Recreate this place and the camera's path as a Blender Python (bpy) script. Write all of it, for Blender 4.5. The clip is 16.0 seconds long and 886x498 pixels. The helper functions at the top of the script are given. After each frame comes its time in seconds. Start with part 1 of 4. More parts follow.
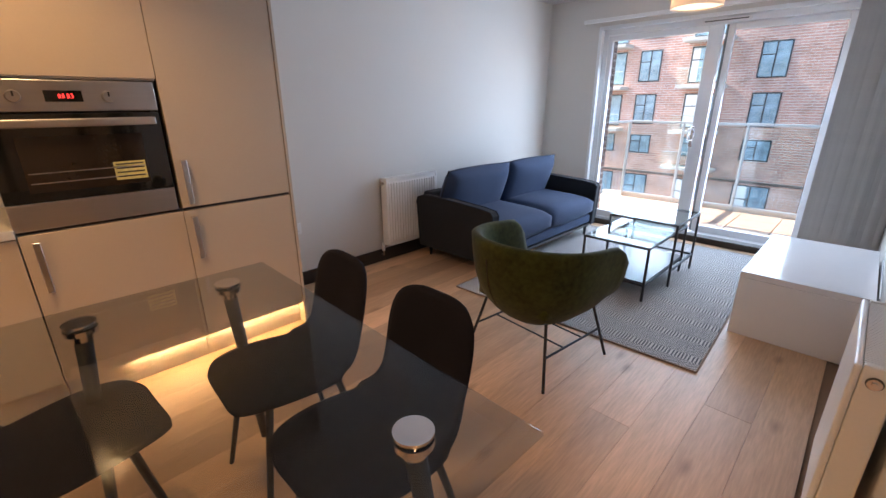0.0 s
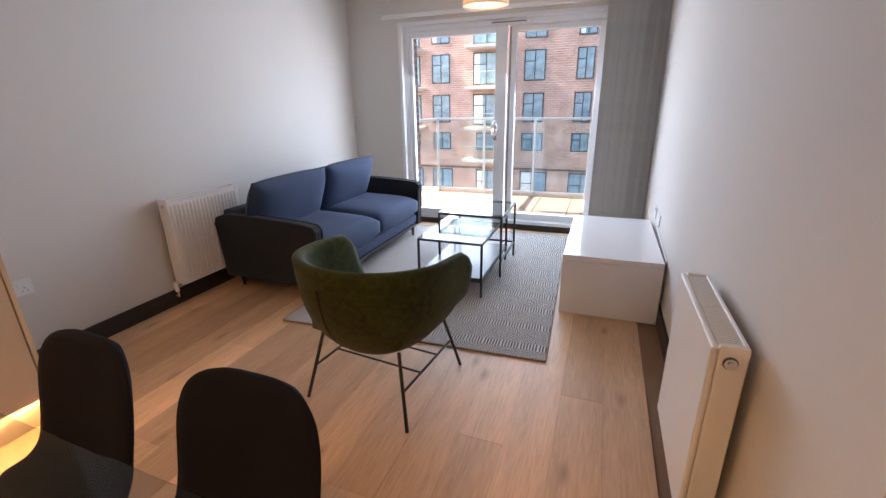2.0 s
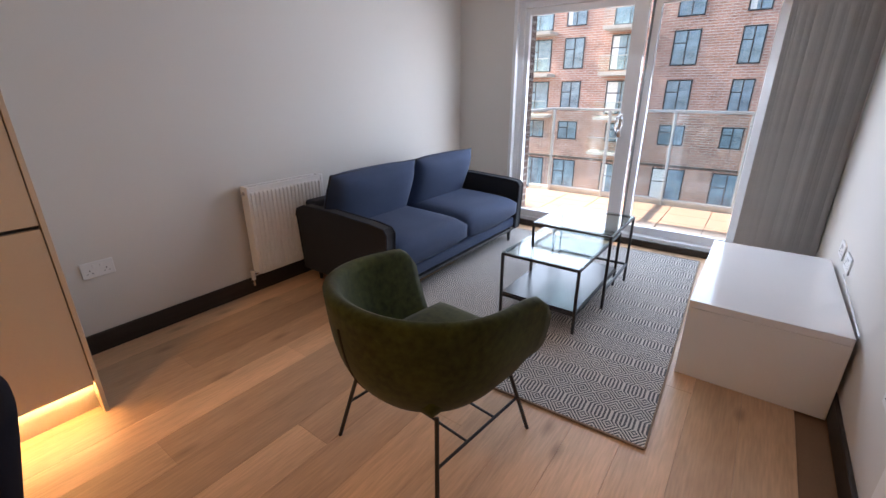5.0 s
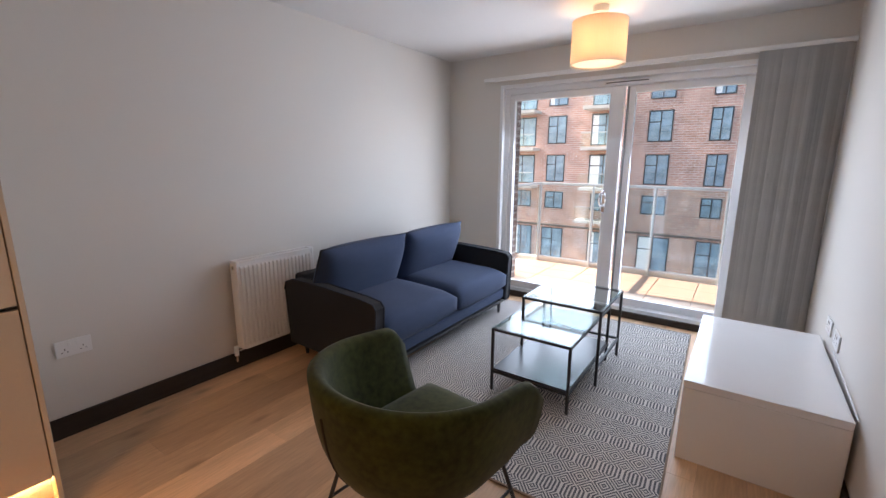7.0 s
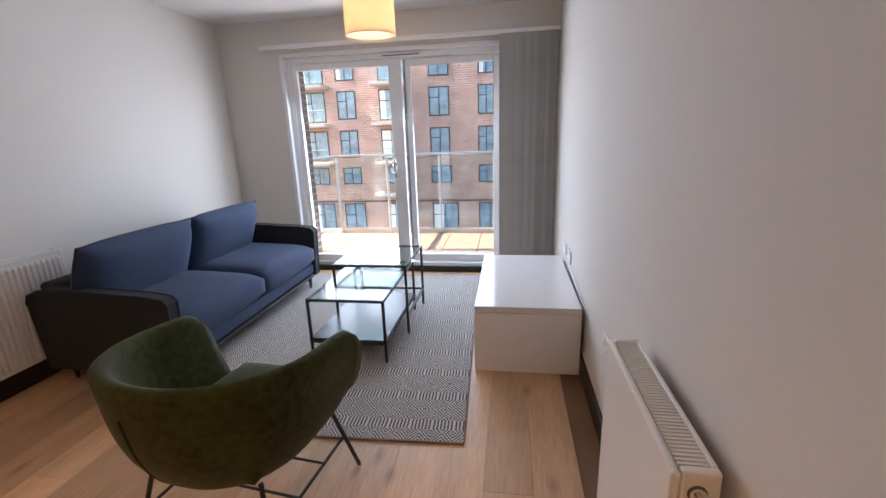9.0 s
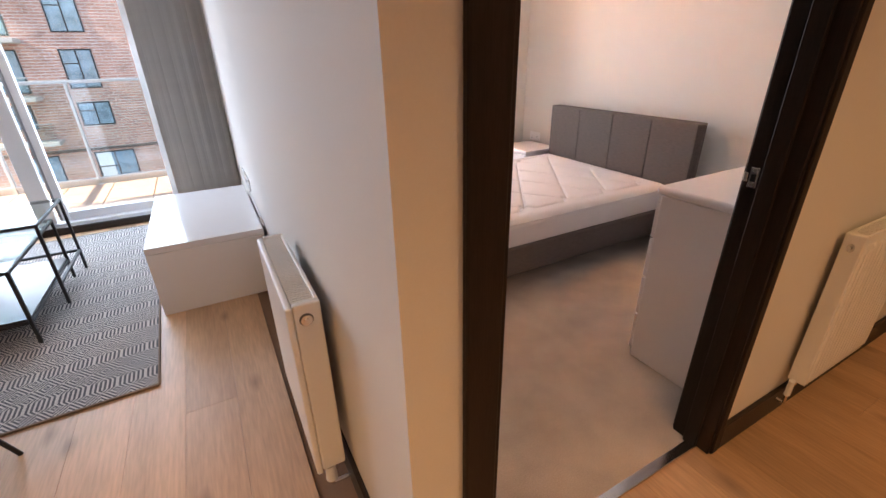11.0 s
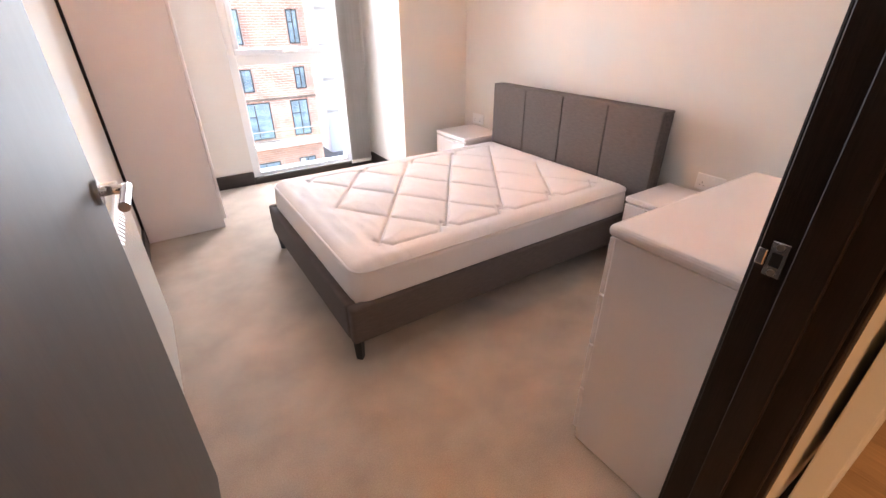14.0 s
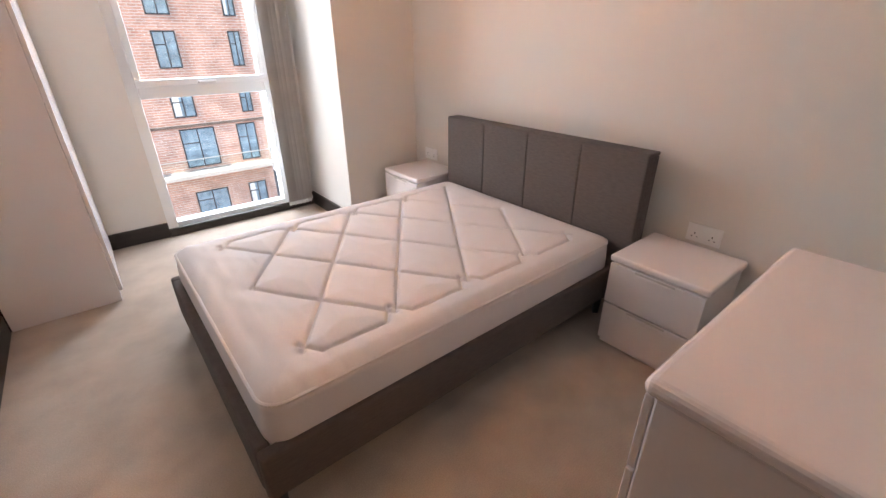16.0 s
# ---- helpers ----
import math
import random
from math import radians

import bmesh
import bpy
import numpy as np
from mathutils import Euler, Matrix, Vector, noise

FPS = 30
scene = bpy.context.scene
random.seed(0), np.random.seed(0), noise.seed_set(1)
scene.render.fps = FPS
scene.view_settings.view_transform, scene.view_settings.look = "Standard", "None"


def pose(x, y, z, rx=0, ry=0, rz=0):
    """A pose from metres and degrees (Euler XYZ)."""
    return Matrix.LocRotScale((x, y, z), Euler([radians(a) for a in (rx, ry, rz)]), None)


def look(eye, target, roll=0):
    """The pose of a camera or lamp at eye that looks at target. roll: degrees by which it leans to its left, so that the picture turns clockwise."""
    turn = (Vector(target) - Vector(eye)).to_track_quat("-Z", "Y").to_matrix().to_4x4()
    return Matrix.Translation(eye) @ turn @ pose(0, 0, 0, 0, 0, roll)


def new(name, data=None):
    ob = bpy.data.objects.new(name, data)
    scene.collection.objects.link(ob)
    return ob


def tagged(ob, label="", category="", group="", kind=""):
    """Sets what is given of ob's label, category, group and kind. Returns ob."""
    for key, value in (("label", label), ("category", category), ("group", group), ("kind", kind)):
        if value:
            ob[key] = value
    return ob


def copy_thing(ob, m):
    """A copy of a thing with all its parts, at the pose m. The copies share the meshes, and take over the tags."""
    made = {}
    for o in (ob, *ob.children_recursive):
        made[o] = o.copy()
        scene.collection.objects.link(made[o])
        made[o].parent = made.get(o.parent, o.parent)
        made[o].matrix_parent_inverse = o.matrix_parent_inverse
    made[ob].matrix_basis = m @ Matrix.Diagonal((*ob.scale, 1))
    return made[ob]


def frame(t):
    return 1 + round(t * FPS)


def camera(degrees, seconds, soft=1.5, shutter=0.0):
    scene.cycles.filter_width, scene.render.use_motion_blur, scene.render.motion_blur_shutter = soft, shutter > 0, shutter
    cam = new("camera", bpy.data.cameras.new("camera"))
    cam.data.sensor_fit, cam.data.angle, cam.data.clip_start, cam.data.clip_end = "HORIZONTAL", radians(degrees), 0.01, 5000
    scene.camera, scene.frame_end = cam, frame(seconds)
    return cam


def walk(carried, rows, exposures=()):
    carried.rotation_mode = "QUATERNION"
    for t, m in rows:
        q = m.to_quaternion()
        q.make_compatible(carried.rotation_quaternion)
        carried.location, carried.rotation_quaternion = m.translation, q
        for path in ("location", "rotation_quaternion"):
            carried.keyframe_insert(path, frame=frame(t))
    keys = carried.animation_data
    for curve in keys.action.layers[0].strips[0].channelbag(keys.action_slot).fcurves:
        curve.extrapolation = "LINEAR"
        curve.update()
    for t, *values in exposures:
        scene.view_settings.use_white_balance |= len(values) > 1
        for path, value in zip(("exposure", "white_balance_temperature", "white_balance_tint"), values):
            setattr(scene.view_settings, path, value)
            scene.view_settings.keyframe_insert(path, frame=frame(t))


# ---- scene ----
cam = camera(92.1, 16.0)
METRES, EYE, TILT, LEAN, TURN = 2.88, 1.36, 0.0, 0.0, 44.7
ROWS = [
    (0.0, 0.0, 0.0, 0.0, -0.07, -18.96, 0.21),
    (0.5, -0.0007, 0.0482, -0.0012, -13.69, -18.38, 0.43),
    (1.0, -0.008, 0.0795, -0.0069, -21.66, -18.43, 0.68),
    (1.5, -0.0052, 0.0991, -0.0096, -24.12, -18.63, 0.73),
    (2.0, 0.0137, 0.1229, -0.0115, -24.55, -18.98, 0.93),
    (2.5, 0.0526, 0.1602, -0.0125, -24.16, -19.45, 0.47),
    (3.0, 0.0845, 0.1894, -0.0172, -22.38, -20.3, 0.19),
    (3.5, 0.1077, 0.2233, -0.0197, -20.63, -21.73, -0.5),
    (4.0, 0.1185, 0.2542, -0.0183, -17.31, -22.37, -0.43),
    (4.5, 0.1244, 0.2604, -0.0143, -9.6, -22.36, -0.35),
    (7.0, 0.1288, 0.2662, 0.01, -9.67, -11.71, -0.25),
    (7.5, 0.1308, 0.2681, 0.0072, -16.94, -11.42, -0.45),
    (8.0, 0.1315, 0.2658, 0.0026, -22.74, -11.52, -0.21),
    (10.5, 0.1, 0.1285, -0.0201, -64.36, -23.58, 2.1),
    (11.0, 0.1063, 0.103, -0.0208, -73.49, -24.73, 1.06),
    (11.5, 0.1309, 0.0666, -0.0201, -77.31, -25.28, 0.8),
    (12.0, 0.165, 0.0341, -0.0206, -77.56, -25.72, 0.47),
    (12.5, 0.2015, 0.0266, -0.025, -77.47, -26.42, 0.25),
    (13.0, 0.2667, 0.046, -0.0225, -77.84, -27.36, 0.53),
    (13.5, 0.3073, 0.0629, -0.0241, -78.26, -28.02, 0.94),
    (14.0, 0.3549, 0.0588, -0.0262, -77.92, -28.43, 0.36),
    (14.5, 0.4094, 0.0409, -0.0212, -76.98, -28.36, -0.82),
    (15.0, 0.4487, 0.0427, -0.0218, -76.63, -28.22, -1.16),
    (15.5, 0.4975, 0.0597, -0.0205, -80.23, -27.88, -0.35),
    (16.0, 0.533, 0.0794, -0.0185, -83.93, -26.17, 0.32),
]
walk(cam, [(t, pose(0, 0, EYE, TILT, LEAN, TURN) @ pose(METRES * x, METRES * y, METRES * z, 90 + pitch, roll, yaw)) for t, x, y, z, yaw, pitch, roll in ROWS],
     exposures=[(0.0, 2.2, 6450, 19), (0.5, 2.3, 7000, 21), (2.0, 2.22, 7100, 23), (3.5, 2.22, 7250, 24), (4.5, 1.95, 7150, 24), (7.0, 1.95, 7250, 23), (8.0, 1.87, 7200, 23), (10.5, 2.33, 7250, 23), (12.5, 2.5, 7100, 22), (14.0, 2.72, 7150, 22), (15.0, 2.33, 7250, 22), (16.0, 2.05, 7200, 20)])

# ---- light ----
world = bpy.data.worlds.new("world")
scene.world = world
world.use_nodes = True
wn = world.node_tree
sky = wn.nodes.new("ShaderNodeTexSky")
sky.sky_type, sky.sun_disc = "NISHITA", False
sky.sun_elevation, sky.sun_rotation = radians(34), radians(-97)
wn.links.new(sky.outputs[0], wn.nodes["Background"].inputs[0])
wn.nodes["Background"].inputs[1].default_value = 0.15


def lamp(name, kind, m, power, color, **settings):
    data = bpy.data.lights.new(name, kind)
    data.energy, data.color = power, color
    for key, value in settings.items():
        if key == "size":
            data.size = value
        if key == "size_y":
            data.shape, data.size_y = "RECTANGLE", value
        if key == "angle":
            data.angle = value
        if key == "radius":
            data.shadow_soft_size = value
        if key == "spot":
            data.spot_size, data.spot_blend = value, 0.6
    ob = new(name, data)
    ob.matrix_world = m
    return ob


lamp("sun", "SUN", look((0, 0, 0), (0.8, 0.05, -0.6)), 5.0, (1, 0.93, 0.84), angle=radians(0.5))
lamp("sky_light_patio", "AREA", look((-1.3, 5.02, 1.0), (-1.3, 0, -0.6)), 21, (0.60, 0.79, 1), size=1.9, size_y=1.8)
lamp("sky_light_bedroom", "AREA", look((1.68, 5.0, 1.1), (1.68, 0, 0.2)), 15, (0.74, 0.87, 1), size=0.85, size_y=1.9)
DOWNLIGHTS = [(-1.75, 0.0), (-0.9, -1.0), (0.9, -0.5), (2.2, -0.4)]
for dx, dy in DOWNLIGHTS:
    lamp("downlight_lamp", "SPOT", look((dx, dy, 2.36), (dx, dy, 0)), 14.5 if dx < 0 else 9 if dx < 2 else 6.5, (1, 0.63, 0.27), radius=0.12, spot=radians(136))
lamp("pendant_bulb", "POINT", pose(-1.2, 3.95, 2.16), 0.9, (1, 0.74, 0.48), radius=0.04)


lamp("bedroom_bulb", "POINT", pose(1.75, 2.75, 2.16), 10, (1, 0.62, 0.36), radius=0.1)


# ---- materials ----
def material(name, color, rough=0.6, metal=0.0, vary=0.08, scale=6.0, fine=120.0, bump=0.1, stretch=(1, 1, 1), island=False, sheen=0.0, coat=0.0, spec=0.5):
    """Principled surface with a broad and a fine variation and a little relief, in metres."""
    m = bpy.data.materials.new(name)
    m.use_nodes = True
    t = m.node_tree
    b = t.nodes["Principled BSDF"]
    b.inputs["Roughness"].default_value, b.inputs["Metallic"].default_value = rough, metal
    b.inputs["Sheen Weight"].default_value, b.inputs["Coat Weight"].default_value = sheen, coat
    b.inputs["Specular IOR Level"].default_value = spec
    co = t.nodes.new("ShaderNodeTexCoord")
    mp = t.nodes.new("ShaderNodeMapping")
    mp.inputs["Scale"].default_value = stretch
    t.links.new(co.outputs["Object"], mp.inputs[0])
    broad, small = t.nodes.new("ShaderNodeTexNoise"), t.nodes.new("ShaderNodeTexNoise")
    for n, s in ((broad, scale), (small, fine)):
        n.inputs["Scale"].default_value, n.inputs["Detail"].default_value = s, 5
        t.links.new(mp.outputs[0], n.inputs["Vector"])
    add = t.nodes.new("ShaderNodeMath")
    add.operation = "ADD"
    t.links.new(broad.outputs[0], add.inputs[0]), t.links.new(small.outputs[0], add.inputs[1])
    ramp = t.nodes.new("ShaderNodeMapRange")
    for i, v in enumerate((0.6, 1.4, 1 - vary, 1 + vary)):
        ramp.inputs[i + 1].default_value = v
    t.links.new(add.outputs[0], ramp.inputs[0])
    mul = t.nodes.new("ShaderNodeVectorMath")
    mul.operation = "SCALE"
    mul.inputs[0].default_value = color
    t.links.new(ramp.outputs[0], mul.inputs["Scale"])
    t.links.new(mul.outputs[0], b.inputs["Base Color"])
    if bump:
        bp = t.nodes.new("ShaderNodeBump")
        bp.inputs["Strength"].default_value, bp.inputs["Distance"].default_value = bump, 0.002
        t.links.new(small.outputs[0], bp.inputs["Height"])
        t.links.new(bp.outputs[0], b.inputs["Normal"])
    return m


def glass(name, color, rough=0.0):
    m = bpy.data.materials.new(name)
    m.use_nodes = True
    t = m.node_tree
    t.nodes.remove(t.nodes["Principled BSDF"])
    a, g, mix, lw, pw, ad = (t.nodes.new(n) for n in ("ShaderNodeBsdfTransparent", "ShaderNodeBsdfGlossy", "ShaderNodeMixShader", "ShaderNodeLayerWeight", "ShaderNodeMath", "ShaderNodeMath"))
    a.inputs[0].default_value, g.inputs["Roughness"].default_value = (*color, 1), rough
    pw.operation, ad.operation = "POWER", "MULTIPLY_ADD"
    pw.inputs[1].default_value, ad.inputs[1].default_value, ad.inputs[2].default_value = 4.0, 0.55, 0.035
    t.links.new(lw.outputs["Facing"], pw.inputs[0]), t.links.new(pw.outputs[0], ad.inputs[0]), t.links.new(ad.outputs[0], mix.inputs[0])
    t.links.new(a.outputs[0], mix.inputs[1]), t.links.new(g.outputs[0], mix.inputs[2])
    t.links.new(mix.outputs[0], t.nodes["Material Output"].inputs[0])
    return m


def glow(name, color, strength):
    m = bpy.data.materials.new(name)
    m.use_nodes = True
    b = m.node_tree.nodes["Principled BSDF"]
    b.inputs["Base Color"].default_value = b.inputs["Emission Color"].default_value = (*color, 1)
    b.inputs["Emission Strength"].default_value = strength
    return m


def oak():
    """Oak planks: long grain, knots, and a tone of its own for each board."""
    m = material("oak", (0.60, 0.37, 0.215), 0.42, vary=0.24, scale=1.3, fine=15, bump=0.12, stretch=(7, 0.55, 1))
    t = m.node_tree
    b = t.nodes["Principled BSDF"]
    src = b.inputs["Base Color"].links[0].from_socket
    info, shift, hue = t.nodes.new("ShaderNodeObjectInfo"), t.nodes.new("ShaderNodeMapRange"), t.nodes.new("ShaderNodeHueSaturation")
    shift.inputs[3].default_value, shift.inputs[4].default_value = 0.72, 1.2
    t.links.new(info.outputs["Random"], shift.inputs[0])
    t.links.new(shift.outputs[0], hue.inputs["Value"])
    co, knot, kr, mix = t.nodes.new("ShaderNodeTexCoord"), t.nodes.new("ShaderNodeTexVoronoi"), t.nodes.new("ShaderNodeMapRange"), t.nodes.new("ShaderNodeMix")
    off, mp = t.nodes.new("ShaderNodeVectorMath"), t.nodes.new("ShaderNodeMapping")
    mp.inputs["Scale"].default_value = (3.2, 1.3, 1)
    t.links.new(co.outputs["Object"], off.inputs[0])
    t.links.new(info.outputs["Location"], off.inputs[1])
    t.links.new(off.outputs[0], mp.inputs[0])
    t.links.new(mp.outputs[0], knot.inputs["Vector"])
    knot.voronoi_dimensions = "2D"
    knot.inputs["Scale"].default_value = 0.9
    for i, v in enumerate((0.010, 0.09, 0.5, 0.0)):
        kr.inputs[i + 1].default_value = v
    t.links.new(knot.outputs["Distance"], kr.inputs[0])
    mix.data_type = "RGBA"
    mix.inputs[7].default_value = (0.17, 0.095, 0.05, 1)
    t.links.new(kr.outputs[0], mix.inputs[0])
    t.links.new(src, hue.inputs["Color"])
    t.links.new(hue.outputs[0], mix.inputs[6])
    t.links.new(mix.outputs[2], b.inputs["Base Color"])
    # the grain starts elsewhere on every board
    grain = [n for n in t.nodes if n.type == "MAPPING" and n != mp][0]
    t.links.new(off.outputs[0], grain.inputs[0])
    return m


def brickwork(name, c1, c2, mortar, s=1.0):
    m = material(name, c1, 0.9, vary=0.2, scale=0.4)
    t = m.node_tree
    b = t.nodes["Principled BSDF"]
    co, mp, br = t.nodes.new("ShaderNodeTexCoord"), t.nodes.new("ShaderNodeMapping"), t.nodes.new("ShaderNodeTexBrick")
    mp.inputs["Rotation"].default_value = (radians(90), 0, 0)
    br.inputs["Color1"].default_value, br.inputs["Color2"].default_value, br.inputs["Mortar"].default_value = (*c1, 1), (*c2, 1), (*mortar, 1)
    br.inputs["Scale"].default_value, br.inputs["Brick Width"].default_value, br.inputs["Row Height"].default_value, br.inputs["Mortar Size"].default_value = 1.0, 0.225 * s, 0.075 * s, 0.01 * s
    t.links.new(co.outputs["Object"], mp.inputs[0]), t.links.new(mp.outputs[0], br.inputs["Vector"])
    ns, mx = t.nodes.new("ShaderNodeTexNoise"), t.nodes.new("ShaderNodeMix")
    ns.inputs["Scale"].default_value = 0.9
    ns.inputs["Detail"].default_value = 8
    mx.data_type, mx.blend_type = "RGBA", "OVERLAY"
    mx.inputs[0].default_value = 0.55
    t.links.new(co.outputs["Object"], ns.inputs["Vector"])
    t.links.new(br.outputs[0], mx.inputs[6]), t.links.new(ns.outputs[0], mx.inputs[7])
    t.links.new(mx.outputs[2], b.inputs["Base Color"])
    return m


def rug_weave():
    """Bands of nested diamonds and bands of long hexagons in cream and grey wool, over the rug's own metres."""
    m = material("rug_wool", (0.5, 0.5, 0.5), 0.95, bump=0.4, fine=400)
    t = m.node_tree
    b = t.nodes["Principled BSDF"]
    co, sep = t.nodes.new("ShaderNodeTexCoord"), t.nodes.new("ShaderNodeSeparateXYZ")
    t.links.new(co.outputs["Object"], sep.inputs[0])

    def op(kind, a, c=None):
        n = t.nodes.new("ShaderNodeMath")
        n.operation = kind
        for i, v in enumerate((a, c)):
            if v is None:
                continue
            if isinstance(v, (int, float)):
                n.inputs[i].default_value = v
            else:
                t.links.new(v, n.inputs[i])
        return n.outputs[0]
    W, B = 0.105, 0.115
    u = op("PINGPONG", sep.outputs[0], W / 2)
    v = op("PINGPONG", sep.outputs[1], B)
    # diamonds: rings of |u|+|v|; hexagon bands: the same with v held back
    dia = op("ADD", op("MULTIPLY", u, 1.25), v)
    band = op("MAXIMUM", op("SUBTRACT", 0.082, v), 0.0)
    hexa = op("ADD", op("MULTIPLY", u, 1.25), band)
    pick = op("GREATER_THAN", v, 0.058)
    val = op("ADD", op("MULTIPLY", dia, op("SUBTRACT", 1.0, pick)), op("MULTIPLY", hexa, pick))
    line = op("GREATER_THAN", op("PINGPONG", val, 0.0105), 0.0050)
    mix, nz = t.nodes.new("ShaderNodeMix"), t.nodes.new("ShaderNodeTexNoise")
    nz.inputs["Scale"].default_value = 300
    mix.data_type = "RGBA"
    mix.inputs[6].default_value, mix.inputs[7].default_value = (0.74, 0.68, 0.62, 1), (0.13, 0.125, 0.135, 1)
    t.links.new(line, mix.inputs[0])
    dim = t.nodes.new("ShaderNodeMix")
    dim.data_type, dim.blend_type = "RGBA", "MULTIPLY"
    dim.inputs[0].default_value = 0.4
    t.links.new(mix.outputs[2], dim.inputs[6]), t.links.new(nz.outputs[0], dim.inputs[7])
    t.links.new(dim.outputs[2], b.inputs["Base Color"])
    return m


WALL = material("wall_paint", (0.70, 0.665, 0.62), 0.85, vary=0.025, scale=0.7, fine=220, bump=0.06)
CEIL = material("ceiling_paint", (0.74, 0.72, 0.70), 0.9, vary=0.02, scale=0.6, fine=200, bump=0.04)
OAK = oak()
GROOVE = material("plank_joint", (0.24, 0.14, 0.08), 0.8)
CARPET = material("carpet_pile", (0.46, 0.375, 0.31), 1.0, vary=0.26, scale=5, fine=240, bump=0.8, sheen=0.05)
WENGE = material("wenge", (0.020, 0.0135, 0.011), 0.55, vary=0.4, scale=3, fine=30, bump=0.12, stretch=(14, 14, 0.7), spec=0.2)
WENGE_FLAT = material("wenge_skirting", (0.024, 0.016, 0.013), 0.5, vary=0.35, scale=3, fine=30, bump=0.1, stretch=(1, 1, 12))
UPVC = material("white_upvc", (0.82, 0.83, 0.84), 0.3, vary=0.02, bump=0.0)
PANE = glass("window_glass", (0.95, 0.98, 0.98))
PANE_GREY = glass("sliding_pane_glass", (0.76, 0.82, 0.84))
TABLE_GLASS = glass("smoked_table_glass", (0.80, 0.82, 0.82))
CLEAR = glass("clear_table_glass", (0.86, 0.92, 0.92))
CHROME = material("chrome", (0.75, 0.75, 0.76), 0.18, 1.0, vary=0.03, bump=0)
STEEL = material("brushed_steel", (0.58, 0.56, 0.54), 0.3, 1.0, vary=0.06, scale=4, fine=90, bump=0.05, stretch=(1, 0.15, 12))
BLACK = material("black_metal", (0.018, 0.018, 0.02), 0.45, vary=0.1, bump=0.02)
PLASTIC = material("white_plastic", (0.8, 0.79, 0.78), 0.35, vary=0.02, bump=0)
RAD = material("radiator_enamel", (0.82, 0.80, 0.77), 0.3, vary=0.02, bump=0.01)
GRILLE = material("grille_dark", (0.12, 0.11, 0.1), 0.6)
SOFA = material("navy_weave", (0.028, 0.050, 0.105), 0.9, vary=0.14, scale=5, fine=500, bump=0.5, sheen=0.05)
SOFA_SIDE = material("charcoal_weave", (0.017, 0.018, 0.023), 0.92, vary=0.14, scale=5, fine=500, bump=0.5, sheen=0.03)
SOFA_DARK = material("sofa_piping", (0.022, 0.026, 0.038), 0.9)
VELVET = material("green_velvet", (0.036, 0.043, 0.010), 0.85, vary=0.6, scale=4.5, fine=40, bump=0.1, sheen=0.1, spec=0.15)
CHARCOAL = material("charcoal_fabric", (0.0095, 0.009, 0.014), 0.95, vary=0.2, scale=9, fine=300, bump=0.1, spec=0.15)
RUG = rug_weave()
RUG_EDGE = material("rug_binding", (0.25, 0.17, 0.12), 0.9, vary=0.2)
SHELF = material("black_brown_board", (0.03, 0.028, 0.03), 0.28, vary=0.15, fine=60, bump=0.05)
GLOSS = material("white_gloss", (0.83, 0.82, 0.82), 0.12, vary=0.015, bump=0, coat=0.3)
CABINET = material("cream_gloss_door", (0.50, 0.41, 0.31), 0.16, vary=0.02, scale=1, bump=0, coat=0.3)
CARCASS = material("cabinet_carcass", (0.42, 0.37, 0.31), 0.4, vary=0.03)
GAP = material("shadow_gap", (0.03, 0.025, 0.02), 0.8)
WORKTOP = material("pale_worktop", (0.6, 0.57, 0.52), 0.3, vary=0.1, fine=90)
OVEN_GLASS = material("oven_glass", (0.008, 0.008, 0.008), 0.06, vary=0.0, bump=0, coat=0.4)
LABELS = material("energy_label", (0.6, 0.55, 0.2), 0.6, vary=0.3, fine=70)
LED = glow("led_strip", (1, 0.64, 0.27), 26)
DIGITS = glow("red_digits", (1, 0.05, 0.04), 0.8)
BLIND = material("grey_blind_cloth", (0.66, 0.63, 0.60), 0.85, vary=0.1, fine=260, bump=0.2)
PINKWHITE = material("pale_gloss_laminate", (0.76, 0.70, 0.69), 0.25, vary=0.015, bump=0, coat=0.2)
LINEN = material("grey_linen", (0.125, 0.097, 0.086), 0.92, vary=0.22, scale=30, fine=220, bump=0.5, stretch=(1, 1, 5))
MATTRESS = material("mattress_damask", (0.74, 0.69, 0.68), 0.75, vary=0.03, scale=8, fine=160, bump=0.25)
GRIP_SHADE = material("grip_shade", (0.50, 0.45, 0.42), 0.9)
BRICK = brickwork("red_brick", (0.60, 0.31, 0.24), (0.46, 0.24, 0.19), (0.60, 0.54, 0.50), 2.2)
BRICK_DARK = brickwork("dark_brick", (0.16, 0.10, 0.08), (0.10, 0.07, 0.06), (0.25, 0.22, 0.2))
RENDERED = material("pale_concrete", (0.55, 0.52, 0.48), 0.85, vary=0.1)
DARKFRAME = material("anthracite_frame", (0.035, 0.04, 0.05), 0.5)
# the panes' reflection of the blue sky is put into their base colour
FARGLASS = material("far_glass_sky_tint", (0.22, 0.33, 0.42), 0.08, vary=0.5, scale=0.5, fine=2, bump=0, spec=0.8)
RAILGLASS = glass("balustrade_glass", (0.93, 0.97, 0.96))
DECK = material("terracotta_paving", (0.50, 0.32, 0.22), 0.85, vary=0.1, fine=60)
GROUND = material("street_paving", (0.16, 0.155, 0.15), 0.95, vary=0.15, scale=0.3, fine=6)


